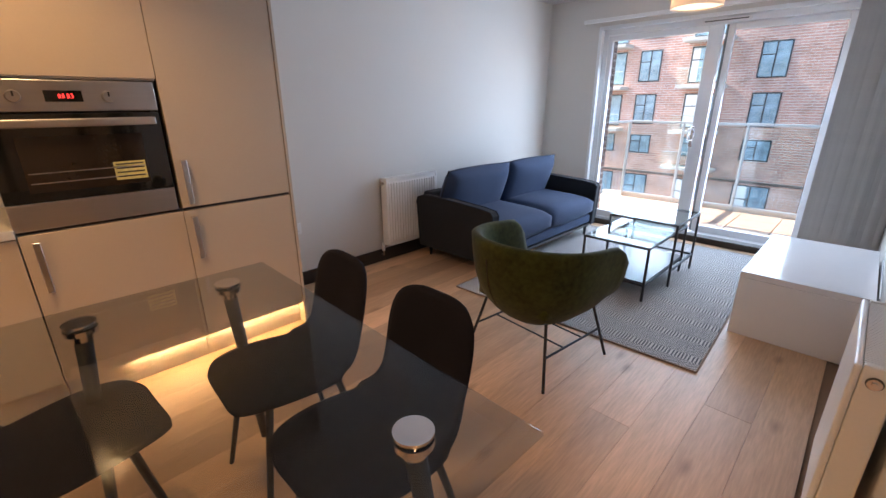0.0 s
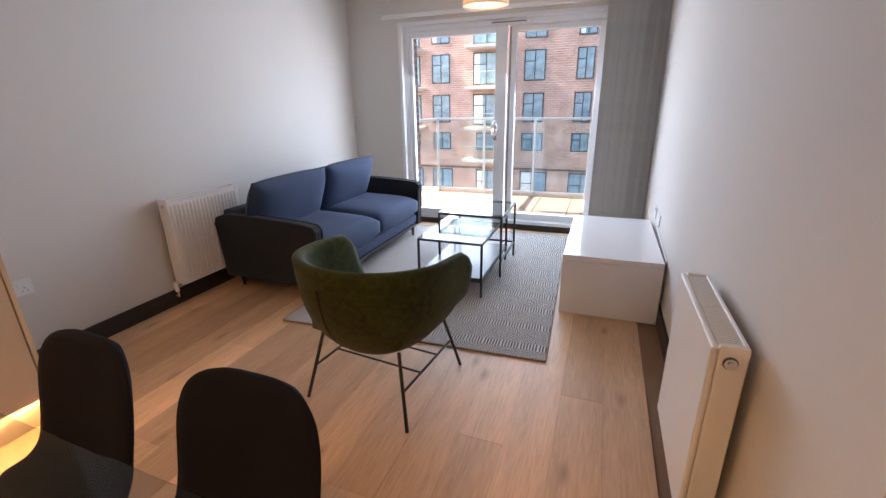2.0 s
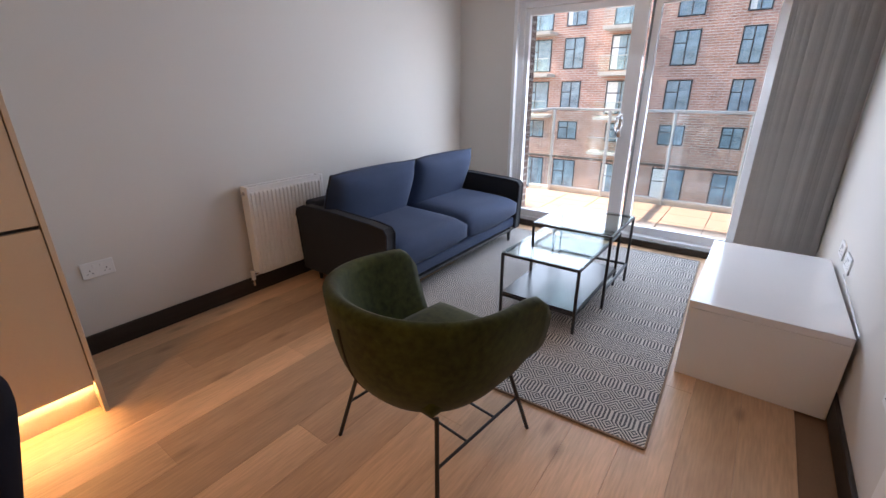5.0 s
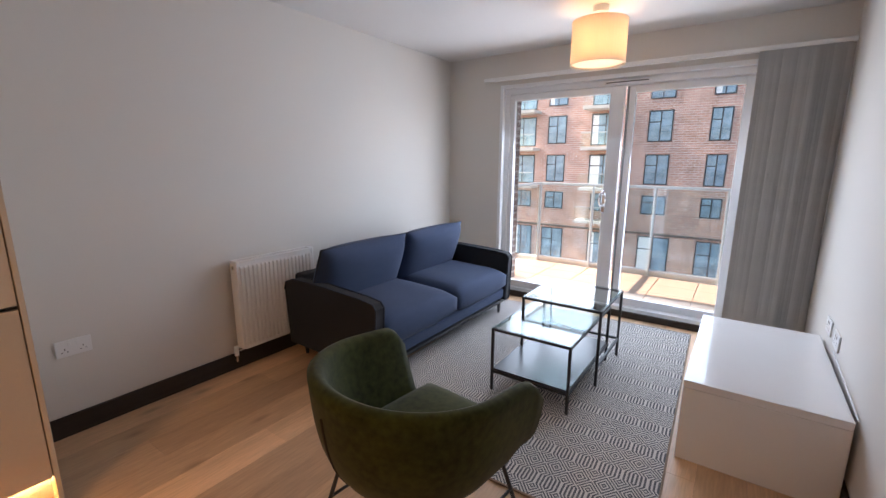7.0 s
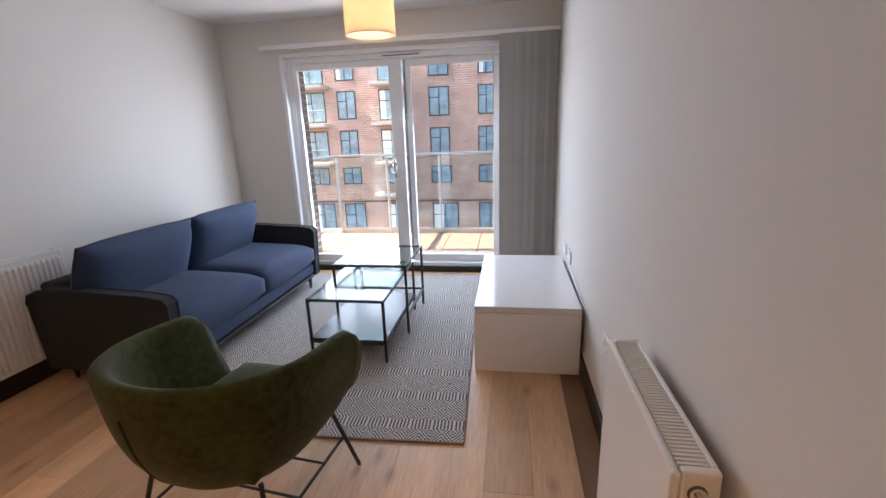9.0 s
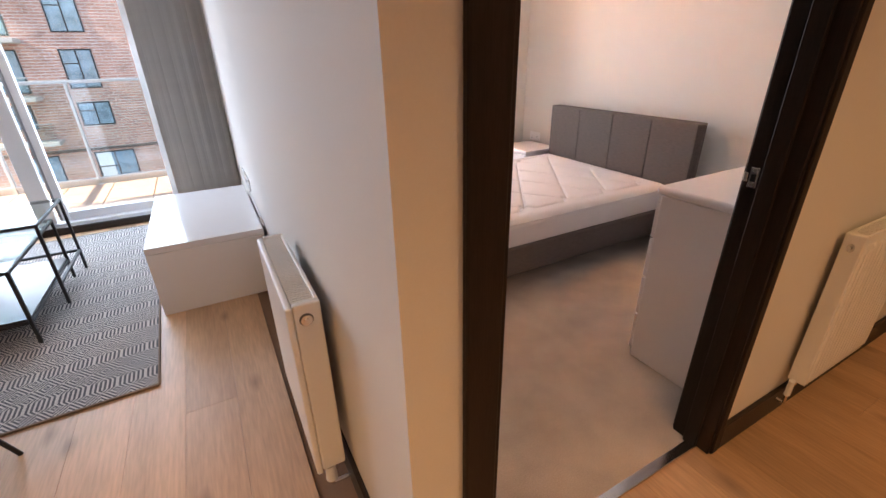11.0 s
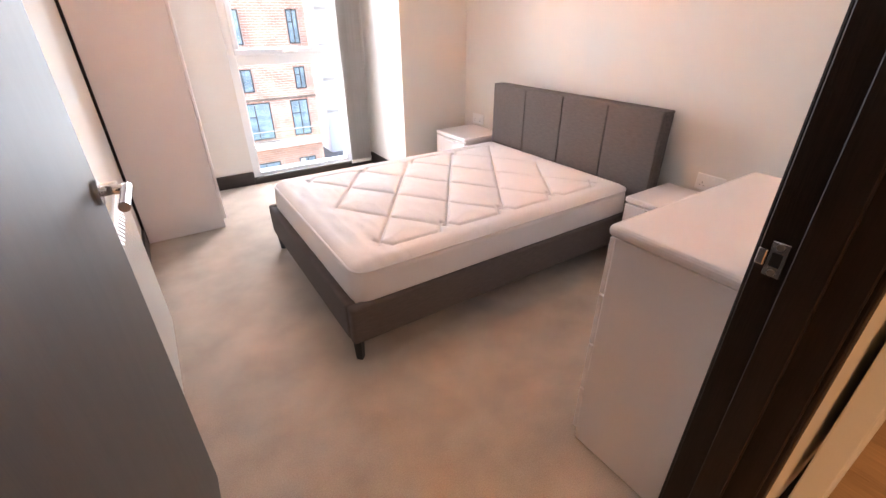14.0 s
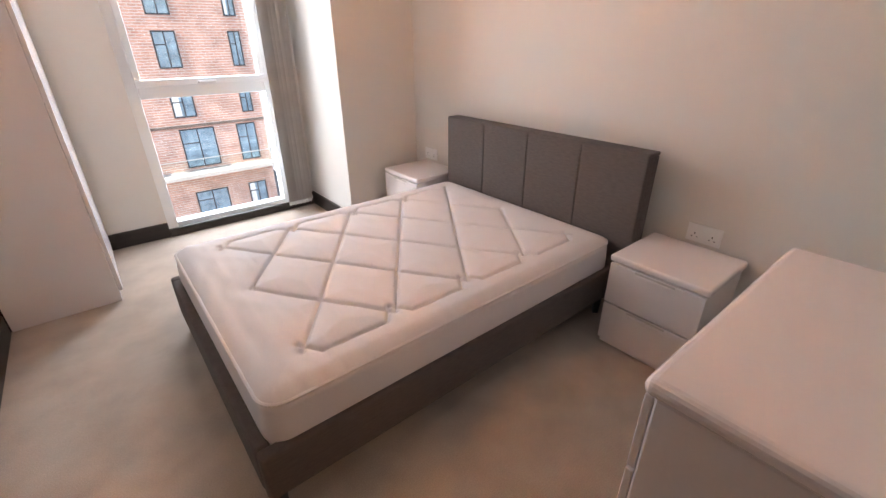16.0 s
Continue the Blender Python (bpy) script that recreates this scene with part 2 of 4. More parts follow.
# shade of a lit drum lamp: cloth that lets the bulb's light through
def shade_cloth():
    m = material("cream_shade", (0.85, 0.78, 0.68), 0.9, vary=0.04, fine=300, bump=0.2)
    t = m.node_tree
    tr, mx = t.nodes.new("ShaderNodeBsdfTranslucent"), t.nodes.new("ShaderNodeMixShader")
    tr.inputs[0].default_value = (0.9, 0.78, 0.64, 1)
    mx.inputs[0].default_value = 0.6
    t.links.new(t.nodes["Principled BSDF"].outputs[0], mx.inputs[1]), t.links.new(tr.outputs[0], mx.inputs[2])
    t.links.new(mx.outputs[0], t.nodes["Material Output"].inputs[0])
    return m


SHADE = shade_cloth()


# ---- mesh helpers ----
def part(name, bm, mat, parent=None, label="", smooth=False, m=None):
    """Links a bmesh as one mesh object, under a thing or a part."""
    me = bpy.data.meshes.new(name)
    bm.to_mesh(me)
    bm.free()
    me.materials.append(mat)
    if smooth:
        for p in me.polygons:
            p.use_smooth = True
    ob = new(name, me)
    if m is not None:
        ob.matrix_basis = m
    if parent is not None:
        ob.parent = parent
    return tagged(ob, label) if label else ob


def again(src, name, parent, m):
    """Another object on the same mesh."""
    ob = new(name, src.data)
    ob.parent, ob.matrix_basis = parent, m
    return ob


def thing(name, m, label, category, group=""):
    ob = new(name)
    ob.empty_display_size = 0.1
    ob.matrix_basis = m
    return tagged(ob, label, category, group)


def block(lo, hi, bevel=0.0, seg=2, bm=None):
    """A box from corner to corner, with its edges rounded."""
    own = bmesh.new()
    c, s = [(a + b) / 2 for a, b in zip(lo, hi)], [b - a for a, b in zip(lo, hi)]
    bmesh.ops.create_cube(own, size=1, matrix=Matrix.Translation(c) @ Matrix.Diagonal((*s, 1)))
    if bevel:
        bmesh.ops.bevel(own, geom=own.edges[:], offset=min(bevel, min(s) * 0.49), segments=seg, profile=0.5, affect="EDGES")
    if bm is None:
        return own
    me = bpy.data.meshes.new("tmp")
    own.to_mesh(me)
    own.free()
    bm.from_mesh(me)
    bpy.data.meshes.remove(me)
    return bm


def rod(a, b, r, n=10, bm=None):
    a, b = Vector(a), Vector(b)
    bm = bm or bmesh.new()
    q = (b - a).to_track_quat("Z", "Y").to_matrix().to_4x4()
    bmesh.ops.create_cone(bm, cap_ends=True, segments=n, radius1=r, radius2=r, depth=(b - a).length, matrix=Matrix.Translation((a + b) / 2) @ q)
    return bm


def taper(a, b, r1, r2, n=10):
    a, b = Vector(a), Vector(b)
    bm = bmesh.new()
    q = (b - a).to_track_quat("Z", "Y").to_matrix().to_4x4()
    bmesh.ops.create_cone(bm, cap_ends=True, segments=n, radius1=r1, radius2=r2, depth=(b - a).length, matrix=Matrix.Translation((a + b) / 2) @ q)
    return bm


def sheet(rows, closed=False, cap=True):
    """A skin over rows of points; closed: each row is a loop."""
    bm = bmesh.new()
    grid = [[bm.verts.new(p) for p in row] for row in rows]
    n = len(grid[0])
    for i in range(len(grid) - 1):
        for j in range(n if closed else n - 1):
            k = (j + 1) % n
            bm.faces.new((grid[i][j], grid[i][k], grid[i + 1][k], grid[i + 1][j]))
    if closed and cap:
        bm.faces.new(grid[0][::-1]), bm.faces.new(grid[-1])
    bmesh.ops.recalc_face_normals(bm, faces=bm.faces)
    return bm


def cushion(w, d, t, soft=4, n=14, puff=0.3):
    """A stuffed cushion, w by d across and t thick, flat side down at z 0."""
    bm = bmesh.new()
    top, bot = {}, {}
    for i in range(n + 1):
        for j in range(n + 1):
            u, v = 2 * i / n - 1, 2 * j / n - 1
            f = max(0.0, (1 - abs(u) ** soft) * (1 - abs(v) ** soft)) ** 0.5
            sx = w / 2 * u * (1 - 0.025 * abs(v) ** 3)
            sy = d / 2 * v * (1 - 0.025 * abs(u) ** 3)
            h = t / 2 * (puff + (1 - puff) * f)
            top[i, j] = bm.verts.new((sx, sy, t / 2 + h))
            bot[i, j] = bm.verts.new((sx, sy, t / 2 - h))
    for i in range(n):
        for j in range(n):
            bm.faces.new((top[i, j], top[i + 1, j], top[i + 1, j + 1], top[i, j + 1]))
            bm.faces.new((bot[i, j], bot[i, j + 1], bot[i + 1, j + 1], bot[i + 1, j]))
    rim = [(i, 0) for i in range(n)] + [(n, j) for j in range(n)] + [(i, n) for i in range(n, 0, -1)] + [(0, j) for j in range(n, 0, -1)]
    for a, b in zip(rim, rim[1:] + rim[:1]):
        bm.faces.new((top[a], bot[a], bot[b], top[b]))
    bmesh.ops.recalc_face_normals(bm, faces=bm.faces)
    return bm


def structure(name, bm, mat, label=""):
    return tagged(part(name, bm, mat, None, label), kind="structure")


# ---- shell of the flat ----
XL, XR, XB, XE, YD, YW, YS, ZC = -2.96, 0.205, 0.335, 2.95, 0.93, 4.77, -2.6, 2.40
YDB = 1.045
structure("floor", block((XL - 0.2, YS, -0.2), (3.3, YW, -0.014)), GROOVE, "dark joints below pale oak floor planks")
structure("floor_carpet", block((XB, YDB - 0.06, -0.013), (XE, YW, 0.0)), CARPET, "beige-grey carpet in the bedroom")
structure("ceiling", block((XL - 0.2, YS, ZC), (3.3, YW + 0.3, ZC + 0.2)), CEIL, "plain white ceiling")
structure("wall_west", block((XL - 0.2, YS, -0.2), (XL, YW + 0.3, ZC)), WALL, "white painted wall behind the sofa")
structure("wall_south", block((XL - 0.2, YS - 0.2, -0.2), (3.3, YS, ZC)), WALL, "plain white wall")
structure("wall_partition", block((XR, YD, -0.013), (XB, YW, ZC)), WALL, "white partition between living room and bedroom")
structure("wall_hall_1", block((XB, YD, -0.013), (0.37, YDB, ZC)), WALL, "white hall wall beside the bedroom door")
structure("wall_hall_2", block((1.335, YD, -0.013), (3.3, YDB, ZC)), WALL, "white hall wall with a radiator")
structure("wall_hall_3", block((0.37, YD, 2.08), (1.335, YDB, ZC)), WALL, "white wall above the bedroom door")
structure("wall_east_bedroom", block((XE, YDB, -0.2), (3.15, YW + 0.3, ZC)), WALL, "white wall behind the headboard")
structure("wall_hall_end", block((3.1, YS, -0.013), (3.3, YD, ZC)), WALL, "white end wall of the hall")
structure("wall_pier", block((2.325, 4.06, -0.013), (XE, YW, ZC)), WALL, "white boxed pier beside the bedroom window")
# outer wall with the two openings
PX0, PX1, PZ1, WX0, WX1, WZ1 = -2.33, -0.23, 2.08, 1.19, 2.15, 2.12
for i, (a, b, z0, z1) in enumerate(((XL - 0.2, PX0, -0.2, ZC), (PX0, PX1, PZ1, ZC), (PX1, WX0, -0.2, ZC), (WX0, WX1, WZ1, ZC), (WX1, 3.15, -0.2, ZC), (PX0, PX1, -0.2, 0.03), (WX0, WX1, -0.2, 0.02))):
    structure("wall_window_%d" % (i + 1), block((a, YW, z0), (b, YW + 0.3, z1)), WALL, "white window wall")


def skirting(name, lo, hi):
    structure(name, block(lo, hi, 0.004, 1), WENGE_FLAT, "dark wenge skirting board")


SK = 0.112
skirting("baseboard_1", (XL, 1.16, 0), (XL + 0.016, YW, SK))
skirting("baseboard_2", (XL + 0.016, YW - 0.016, 0), (PX0, YW, SK))
skirting("baseboard_3", (PX0, YW - 0.02, 0), (PX1, YW, 0.06))
skirting("baseboard_4", (PX1, YW - 0.016, 0), (XR - 0.016, YW, SK))
skirting("baseboard_5", (XR - 0.016, YD, 0), (XR, YW, SK))
skirting("baseboard_6", (1.36, YD - 0.016, 0), (3.1, YD, SK))
skirting("baseboard_7", (XB, 1.95, 0), (XB + 0.016, 3.94, SK))
skirting("baseboard_8", (XB, YW - 0.016, 0), (WX0, YW, SK))
skirting("baseboard_9", (WX0, YW - 0.02, 0), (WX1, YW, 0.06))
skirting("baseboard_10", (WX1, YW - 0.016, 0), (2.309, YW, SK))
skirting("baseboard_11", (2.309, 4.044, 0), (2.325, YW, SK))
skirting("baseboard_12", (2.325, 4.044, 0), (XE - 0.016, 4.06, SK))
skirting("baseboard_13", (XE - 0.016, YDB, 0), (XE, 4.06, SK))
skirting("baseboard_14", (1.42, YDB, 0), (XE - 0.016, YDB + 0.016, SK))

# ---- bedroom doorway, its open door, and the hall's far door ----
lining = structure("door_frame_1", block((1.31, YD - 0.01, 0), (1.335, YDB + 0.008, 2.08), 0.002, 1), WENGE, "dark wenge door lining with a latch plate")
part("lining", block((0.37, YD - 0.01, 0), (0.395, YDB + 0.008, 2.08), 0.002, 1), WENGE, lining)
part("head", block((0.395, YD - 0.01, 2.055), (1.31, YDB + 0.008, 2.08), 0.002, 1), WENGE, lining)
part("stop", block((1.296, YD + 0.03, 0), (1.31, YD + 0.075, 2.055), 0.002, 1), WENGE, lining)
part("stop", block((0.395, YD + 0.03, 0), (0.403, YD + 0.075, 2.055), 0.002, 1), WENGE, lining)
part("architrave", block((0.312, YD - 0.018, 0), (0.383, YD - 0.001, 2.14), 0.004, 2), WENGE, lining)
part("architrave", block((1.322, YD - 0.018, 0), (1.358, YD - 0.001, 2.14), 0.004, 2), WENGE, lining)
part("architrave", block((0.383, YD - 0.018, 2.068), (1.322, YD - 0.001, 2.14), 0.004, 2), WENGE, lining)
part("architrave", block((1.322, YDB + 0.001, 0), (1.395, YDB + 0.017, 2.14), 0.004, 2), WENGE, lining)
plate = part("strike_plate", block((1.3072, YDB - 0.031, 0.942), (1.3095, YDB - 0.007, 0.998), 0.001, 1), CHROME, lining, "chrome strike plate")
part("latch_hole", block((1.3064, YDB - 0.026, 0.959), (1.3071, YDB - 0.012, 0.981)), BLACK, plate)
part("lip", block((1.3035, YDB - 0.0065, 0.957), (1.3090, YDB + 0.006, 0.983), 0.002, 2), CHROME, plate)
for z in (0.949, 0.991):
    part("screw", rod((1.305, YDB - 0.019, z), (1.3071, YDB - 0.019, z), 0.005, 12), STEEL, plate)
structure("door_threshold", block((0.395, YD + 0.03, -0.012), (1.31, YD + 0.065, 0.006), 0.003, 2), CHROME, "metal threshold strip between oak and carpet")

door = thing("bedroom_door", pose(0.408, 1.06, 0.008, 0, 0, 88.5), "dark wenge bedroom door standing open", "door")
DOORFACE = material("satin_door_face", (0.075, 0.066, 0.062), 0.52, vary=0.15, scale=3, fine=30, bump=0.01, stretch=(14, 14, 0.7), spec=0.6)
part("leaf", block((0.0, -0.036, 0), (0.885, 0.0, 2.03), 0.003, 2), DOORFACE, door)
# added strip, darker than the leaf, holds the hinge edge's shade in its colour
part("hinge_edge", block((-0.003, -0.0362, 0), (-0.0002, 0.0002, 2.03), 0.001, 1), WENGE, door, "dark wenge strip for the shaded hinge edge")
for side in (-0.036, 0.0):
    s = -1 if side < 0 else 1
    lever = part("lever_handle", rod((0.83, side, 0.975), (0.83, side + s * 0.055, 0.975), 0.010, 14), CHROME, door, "chrome lever handle", smooth=True)
    part("rose", rod((0.83, side, 0.975), (0.83, side + s * 0.009, 0.975), 0.026, 24), CHROME, lever)
    part("grip", rod((0.838, side + s * 0.052, 0.975), (0.71, side + s * 0.052, 0.975), 0.010, 14), CHROME, lever)
part("latch_face", block((0.8852, -0.028, 0.97), (0.8862, -0.008, 1.09)), CHROME, door)
for z in (0.25, 1.0, 1.75):
    part("hinge", rod((-0.005, 0.002, z - 0.05), (-0.005, 0.002, z + 0.05), 0.004, 10), BLACK, door)

hd = thing("hall_door", pose(3.1, 0.45, 0), "white hall door in a dark wenge frame", "door")
part("leaf", block((-0.02, -0.42, 0.008), (-0.002, 0.34, 2.03), 0.002, 1), PINKWHITE, hd)
for a, b in ((0.34, 0.42), (-0.5, -0.42)):
    part("architrave", block((-0.03, a, 0), (-0.001, b, 2.12), 0.004, 2), WENGE, hd)
part("architrave", block((-0.03, -0.42, 2.04), (-0.001, 0.34, 2.12), 0.004, 2), WENGE, hd)


# ---- patio door ----
pd = tagged(thing("door_patio", pose(0, YW + 0.05, 0), "white sliding patio door with two panes", "patio door"), kind="structure")
FR = 0.06


def frame_bars(x0, x1, z0, z1, w, y0, y1, mat, parent, bottom=None):
    bottom = w if bottom is None else bottom
    for lo, hi in (((x0, y0, z0), (x0 + w, y1, z1)), ((x1 - w, y0, z0), (x1, y1, z1)), ((x0 + w, y0, z1 - w), (x1 - w, y1, z1)), ((x0 + w, y0, z0), (x1 - w, y1, z0 + bottom))):
        part("frame_bar", block(lo, hi, 0.004, 2), mat, parent)


frame_bars(PX0, PX1, 0.03, PZ1, 0.055, 0, 0.12, UPVC, pd, 0.045)
left = part("fixed_sash", block((-1.325, 0.01, 0.08), (-1.208, 0.055, 2.02), 0.004, 2), UPVC, pd)
for lo, hi in (((PX0 + 0.056, 0.01, 0.08), (PX0 + 0.10, 0.055, 2.02)), ((PX0 + 0.101, 0.01, 1.965), (-1.326, 0.055, 2.02)), ((PX0 + 0.101, 0.01, 0.08), (-1.326, 0.055, 0.15))):
    part("sash_bar", block(lo, hi, 0.004, 2), UPVC, left)
part("pane", block((PX0 + 0.1, 0.03, 0.15), (-1.325, 0.036, 1.965)), PANE, left).visible_shadow = False
right = part("sliding_sash", block((-1.19, 0.058, 0.08), (-1.128, 0.105, 2.02), 0.004, 2), UPVC, pd)
for lo, hi in (((PX1 - 0.13, 0.058, 0.08), (PX1 - 0.056, 0.105, 2.02)), ((-1.127, 0.058, 1.965), (PX1 - 0.131, 0.105, 2.02)), ((-1.127, 0.058, 0.08), (PX1 - 0.131, 0.105, 0.15))):
    part("sash_bar", block(lo, hi, 0.004, 2), UPVC, right)
part("pane", block((-1.128, 0.078, 0.15), (PX1 - 0.13, 0.084, 1.965)), PANE_GREY, right).visible_shadow = False
GASKET = material("grey_gasket", (0.25, 0.26, 0.27), 0.5)
part("gasket", block((-1.196, 0.050, 0.085), (-1.178, 0.057, 2.015)), GASKET, right)
hnd = part("door_handle", block((-1.33, -0.008, 0.93), (-1.295, 0.009, 1.13), 0.006, 3), CHROME, pd, "chrome pull handle")
loop = [(-1.312 + 0.030 * math.sin(a), -0.045 - 0.012 * math.cos(2 * a), 1.05 + 0.06 * math.cos(a)) for a in [i * math.tau / 24 for i in range(24)]]
bmh = bmesh.new()
for a, b in zip(loop, loop[1:] + loop[:1]):
    rod(a, b, 0.008, 8, bmh)
part("ring_pull", bmh, CHROME, hnd)
part("lock_cylinder", rod((-1.312, -0.014, 0.965), (-1.312, 0.0, 0.965), 0.011, 14), CHROME, hnd)
structure("trim_patio_reveal", block((PX0 - 0.03, YW - 0.006, 0.1), (PX0 + 0.004, YW + 0.0495, PZ1 + 0.03), 0.002, 1), UPVC, "white trim beside the patio door")
structure("trim_patio_head", block((PX0 + 0.0045, YW - 0.006, PZ1 - 0.004), (PX1, YW + 0.0495, PZ1 + 0.03), 0.002, 1), UPVC, "white trim above the patio door")
vent = thing("trickle_vent", pose(-1.19, YW + 0.04, 2.045), "white trickle vent on the patio door frame", "vent")
part("cover", block((-0.19, -0.018, -0.014), (0.19, 0.009, 0.014), 0.005, 2), PLASTIC, vent)
part("slot", block((-0.17, -0.0195, -0.004), (0.17, -0.0185, 0.004)), GAP, vent)


# ---- vertical blinds ----
def blind(x0, x1, y, z0, z1, count, rail0, rail1, label):
    b = thing("vertical_blind", pose(x0, y, 0), label, "blind")
    part("head_rail", block((rail0 - x0, -0.02, z1), (rail1 - x0, 0.02, z1 + 0.032), 0.004, 2), PLASTIC, b)
    n, first = 9, None
    rows = [[((0.004 * math.sin(j / n * math.pi)), (j / n - 0.5) * 0.089, z) for j in range(n + 1)] for z in (z0, z1)]
    for i in range(count):
        m = pose((i + 0.5) * (x1 - x0) / count, 0, 0, 0, 0, -38 + 9 * random.uniform(-1, 1))
        if first is None:
            first = part("slat", sheet(rows), BLIND, b, smooth=True, m=m)
            weight = part("slat_weight", block((-0.004, -0.043, z0 - 0.03), (0.004, 0.043, z0), 0.002, 1), PLASTIC, b, m=m)
        else:
            again(first, "slat", b, m)
            again(weight, "slat_weight", b, m)
    part("chain", rod((x1 - x0 + 0.006, -0.03, 0.9), (x1 - x0 + 0.006, -0.03, z1), 0.0022, 6), PLASTIC, b)
    return b


blind(-0.29, 0.19, YW - 0.075, 0.07, 2.14, 24, -2.5, 0.2, "grey vertical blind drawn aside at the patio door")
blind(2.085, 2.275, YW - 0.075, 0.09, 2.16, 15, 1.1, 2.32, "grey vertical blind drawn aside at the bedroom window")

# ---- bedroom window ----
bw = tagged(thing("window_bedroom", pose(0, YW + 0.05, 0), "white framed tall bedroom window with a tilting top pane", "window"), kind="structure")
frame_bars(WX0, WX1, 0.02, WZ1, 0.07, 0, 0.1, UPVC, bw, 0.06)
part("transom", block((WX0 + 0.07, 0, 0.955), (WX1 - 0.07, 0.1, 1.035), 0.004, 2), UPVC, bw)
sash = part("tilt_sash", block((WX0 + 0.06, -0.02, 1.03), (WX1 - 0.06, 0.03, 1.075), 0.005, 2), UPVC, bw)
for lo, hi in (((WX0 + 0.06, -0.02, 1.076), (WX0 + 0.10, 0.03, 2.06)), ((WX1 - 0.10, -0.02, 1.076), (WX1 - 0.06, 0.03, 2.06)), ((WX0 + 0.101, -0.02, 2.02), (WX1 - 0.101, 0.03, 2.06))):
    part("sash_bar", block(lo, hi, 0.005, 2), UPVC, sash)
part("pane", block((WX0 + 0.10, 0.03, 1.075), (WX1 - 0.10, 0.036, 2.02)), PANE, sash).visible_shadow = False
part("handle", block((1.62, -0.045, 1.04), (1.74, -0.022, 1.058), 0.008, 3), PLASTIC, sash)
part("pane", block((WX0 + 0.07, 0.04, 0.08), (WX1 - 0.07, 0.046, 0.955)), PANE, bw).visible_shadow = False


# ---- small fittings ----
def socket(m, label, switch=True):
    s = thing("double_socket", m, label, "socket", "wall sockets")
    part("plate", block((-0.073, -0.009, -0.043), (0.073, 0, 0.043), 0.004, 2), PLASTIC, s)
    for x in (-0.037, 0.037):
        for dx, dz, w, h in ((0, 0.0, 0.004, 0.008), (-0.011, -0.016, 0.007, 0.003), (0.011, -0.016, 0.007, 0.003)):
            part("pin_hole", block((x + dx - w / 2, -0.0098, dz - h / 2 - 0.002), (x + dx + w / 2, -0.0088, dz + h / 2 - 0.002)), GAP, s)
        part("switch", block((x * 0.45 - 0.006, -0.012, 0.012), (x * 0.45 + 0.006, -0.0088, 0.030), 0.001, 1), PLASTIC, s)
    return s


socket(pose(XL, 1.385, 0.46, 0, 0, 90), "white double socket on the wall beside the kitchen units")
socket(pose(XR, 2.42, 0.45, 0, 0, -90), "white double socket between radiator and television bench")
socket(pose(XR, 3.62, 0.50, 0, 0, -90), "white double socket above the television bench")
socket(pose(XR, 3.86, 0.50, 0, 0, -90), "white aerial socket above the television bench")
socket(pose(XE, 1.86, 0.51, 0, 0, -90), "white double socket above the nightstand")
socket(pose(XE, 3.86, 0.51, 0, 0, -90), "white double socket above the nightstand")


def radiator(m, length, height, label, ribs_front=True):
    """A double panel radiator hung on the wall plane y 0, its face towards -y; local x runs along it, z from its own foot."""
    r = thing("radiator", m, label, "radiator", "panel radiators")
    part("back_panel", block((0.01, -0.045, 0.01), (length - 0.01, -0.03, height - 0.02), 0.003, 1), RAD, r)
    rows, n = [], int(length / 0.0333)
    pts = []
    for i in range(n + 1):
        for f, d in ((0.0, 0), (0.16, 0.012), (0.60, 0.012), (0.76, 0)):
            x = 0.02 + (length - 0.04) * min(1, (i + f) / (n + 0.84))
            pts.append((x, -0.103 - d))
    for z, k in ((0.0, 0), (0.02, 0), (0.035, 1), (height - 0.05, 1), (height - 0.035, 0), (height - 0.008, 0)):
        rows.append([(x, -0.103 + (y + 0.103) * k, z) for x, y in pts])
    rows = [[(x, -0.095, 0.0) for x, y in pts]] + rows + [[(x, -0.095, height - 0.008) for x, y in pts]]
    part("front_panel", sheet(rows), RAD, r)
    for x in (0, length - 0.022):
        part("side_cover", block((x, -0.108, 0.01), (x + 0.022, -0.028, height), 0.005, 2), RAD, r)
    part("grille_tray", block((0.022, -0.096, height - 0.024), (length - 0.022, -0.034, height - 0.018)), GRILLE, r)
    for y in (-0.108, -0.038):
        part("top_rail", block((0.022, y, height - 0.012), (length - 0.022, y + 0.011, height - 0.001), 0.002, 1), RAD, r)
    first, count = None, int((length - 0.06) / 0.0115)
    for i in range(count):
        mm = pose(0.03 + i * 0.0115, 0, 0)
        if first is None:
            first = part("grille_bar", block((0, -0.097, height - 0.014), (0.0055, -0.039, height - 0.004)), RAD, r, m=mm)
        else:
            again(first, "grille_bar", r, mm)
    plug = part("vent_plug", rod((-0.006, -0.068, height - 0.045), (0.001, -0.068, height - 0.045), 0.014, 18), CHROME, r)
    part("bleed_screw", rod((-0.011, -0.068, height - 0.045), (-0.005, -0.068, height - 0.045), 0.006, 8), CHROME, plug)
    valve = part("valve", rod((-0.03, -0.068, -0.035), (-0.03, -0.068, 0.03), 0.014, 16), PLASTIC, r)
    part("valve_body", rod((-0.03, -0.068, 0.005), (0.004, -0.068, 0.005), 0.009, 12), CHROME, valve)
    part("pipe", rod((-0.03, -0.068, -0.075), (-0.03, -0.068, -0.03), 0.0075, 12), CHROME, valve)
    part("pipe_bend", rod((-0.03, -0.068, -0.075), (-0.03, 0.0, -0.075), 0.0075, 12), CHROME, valve)
    return r


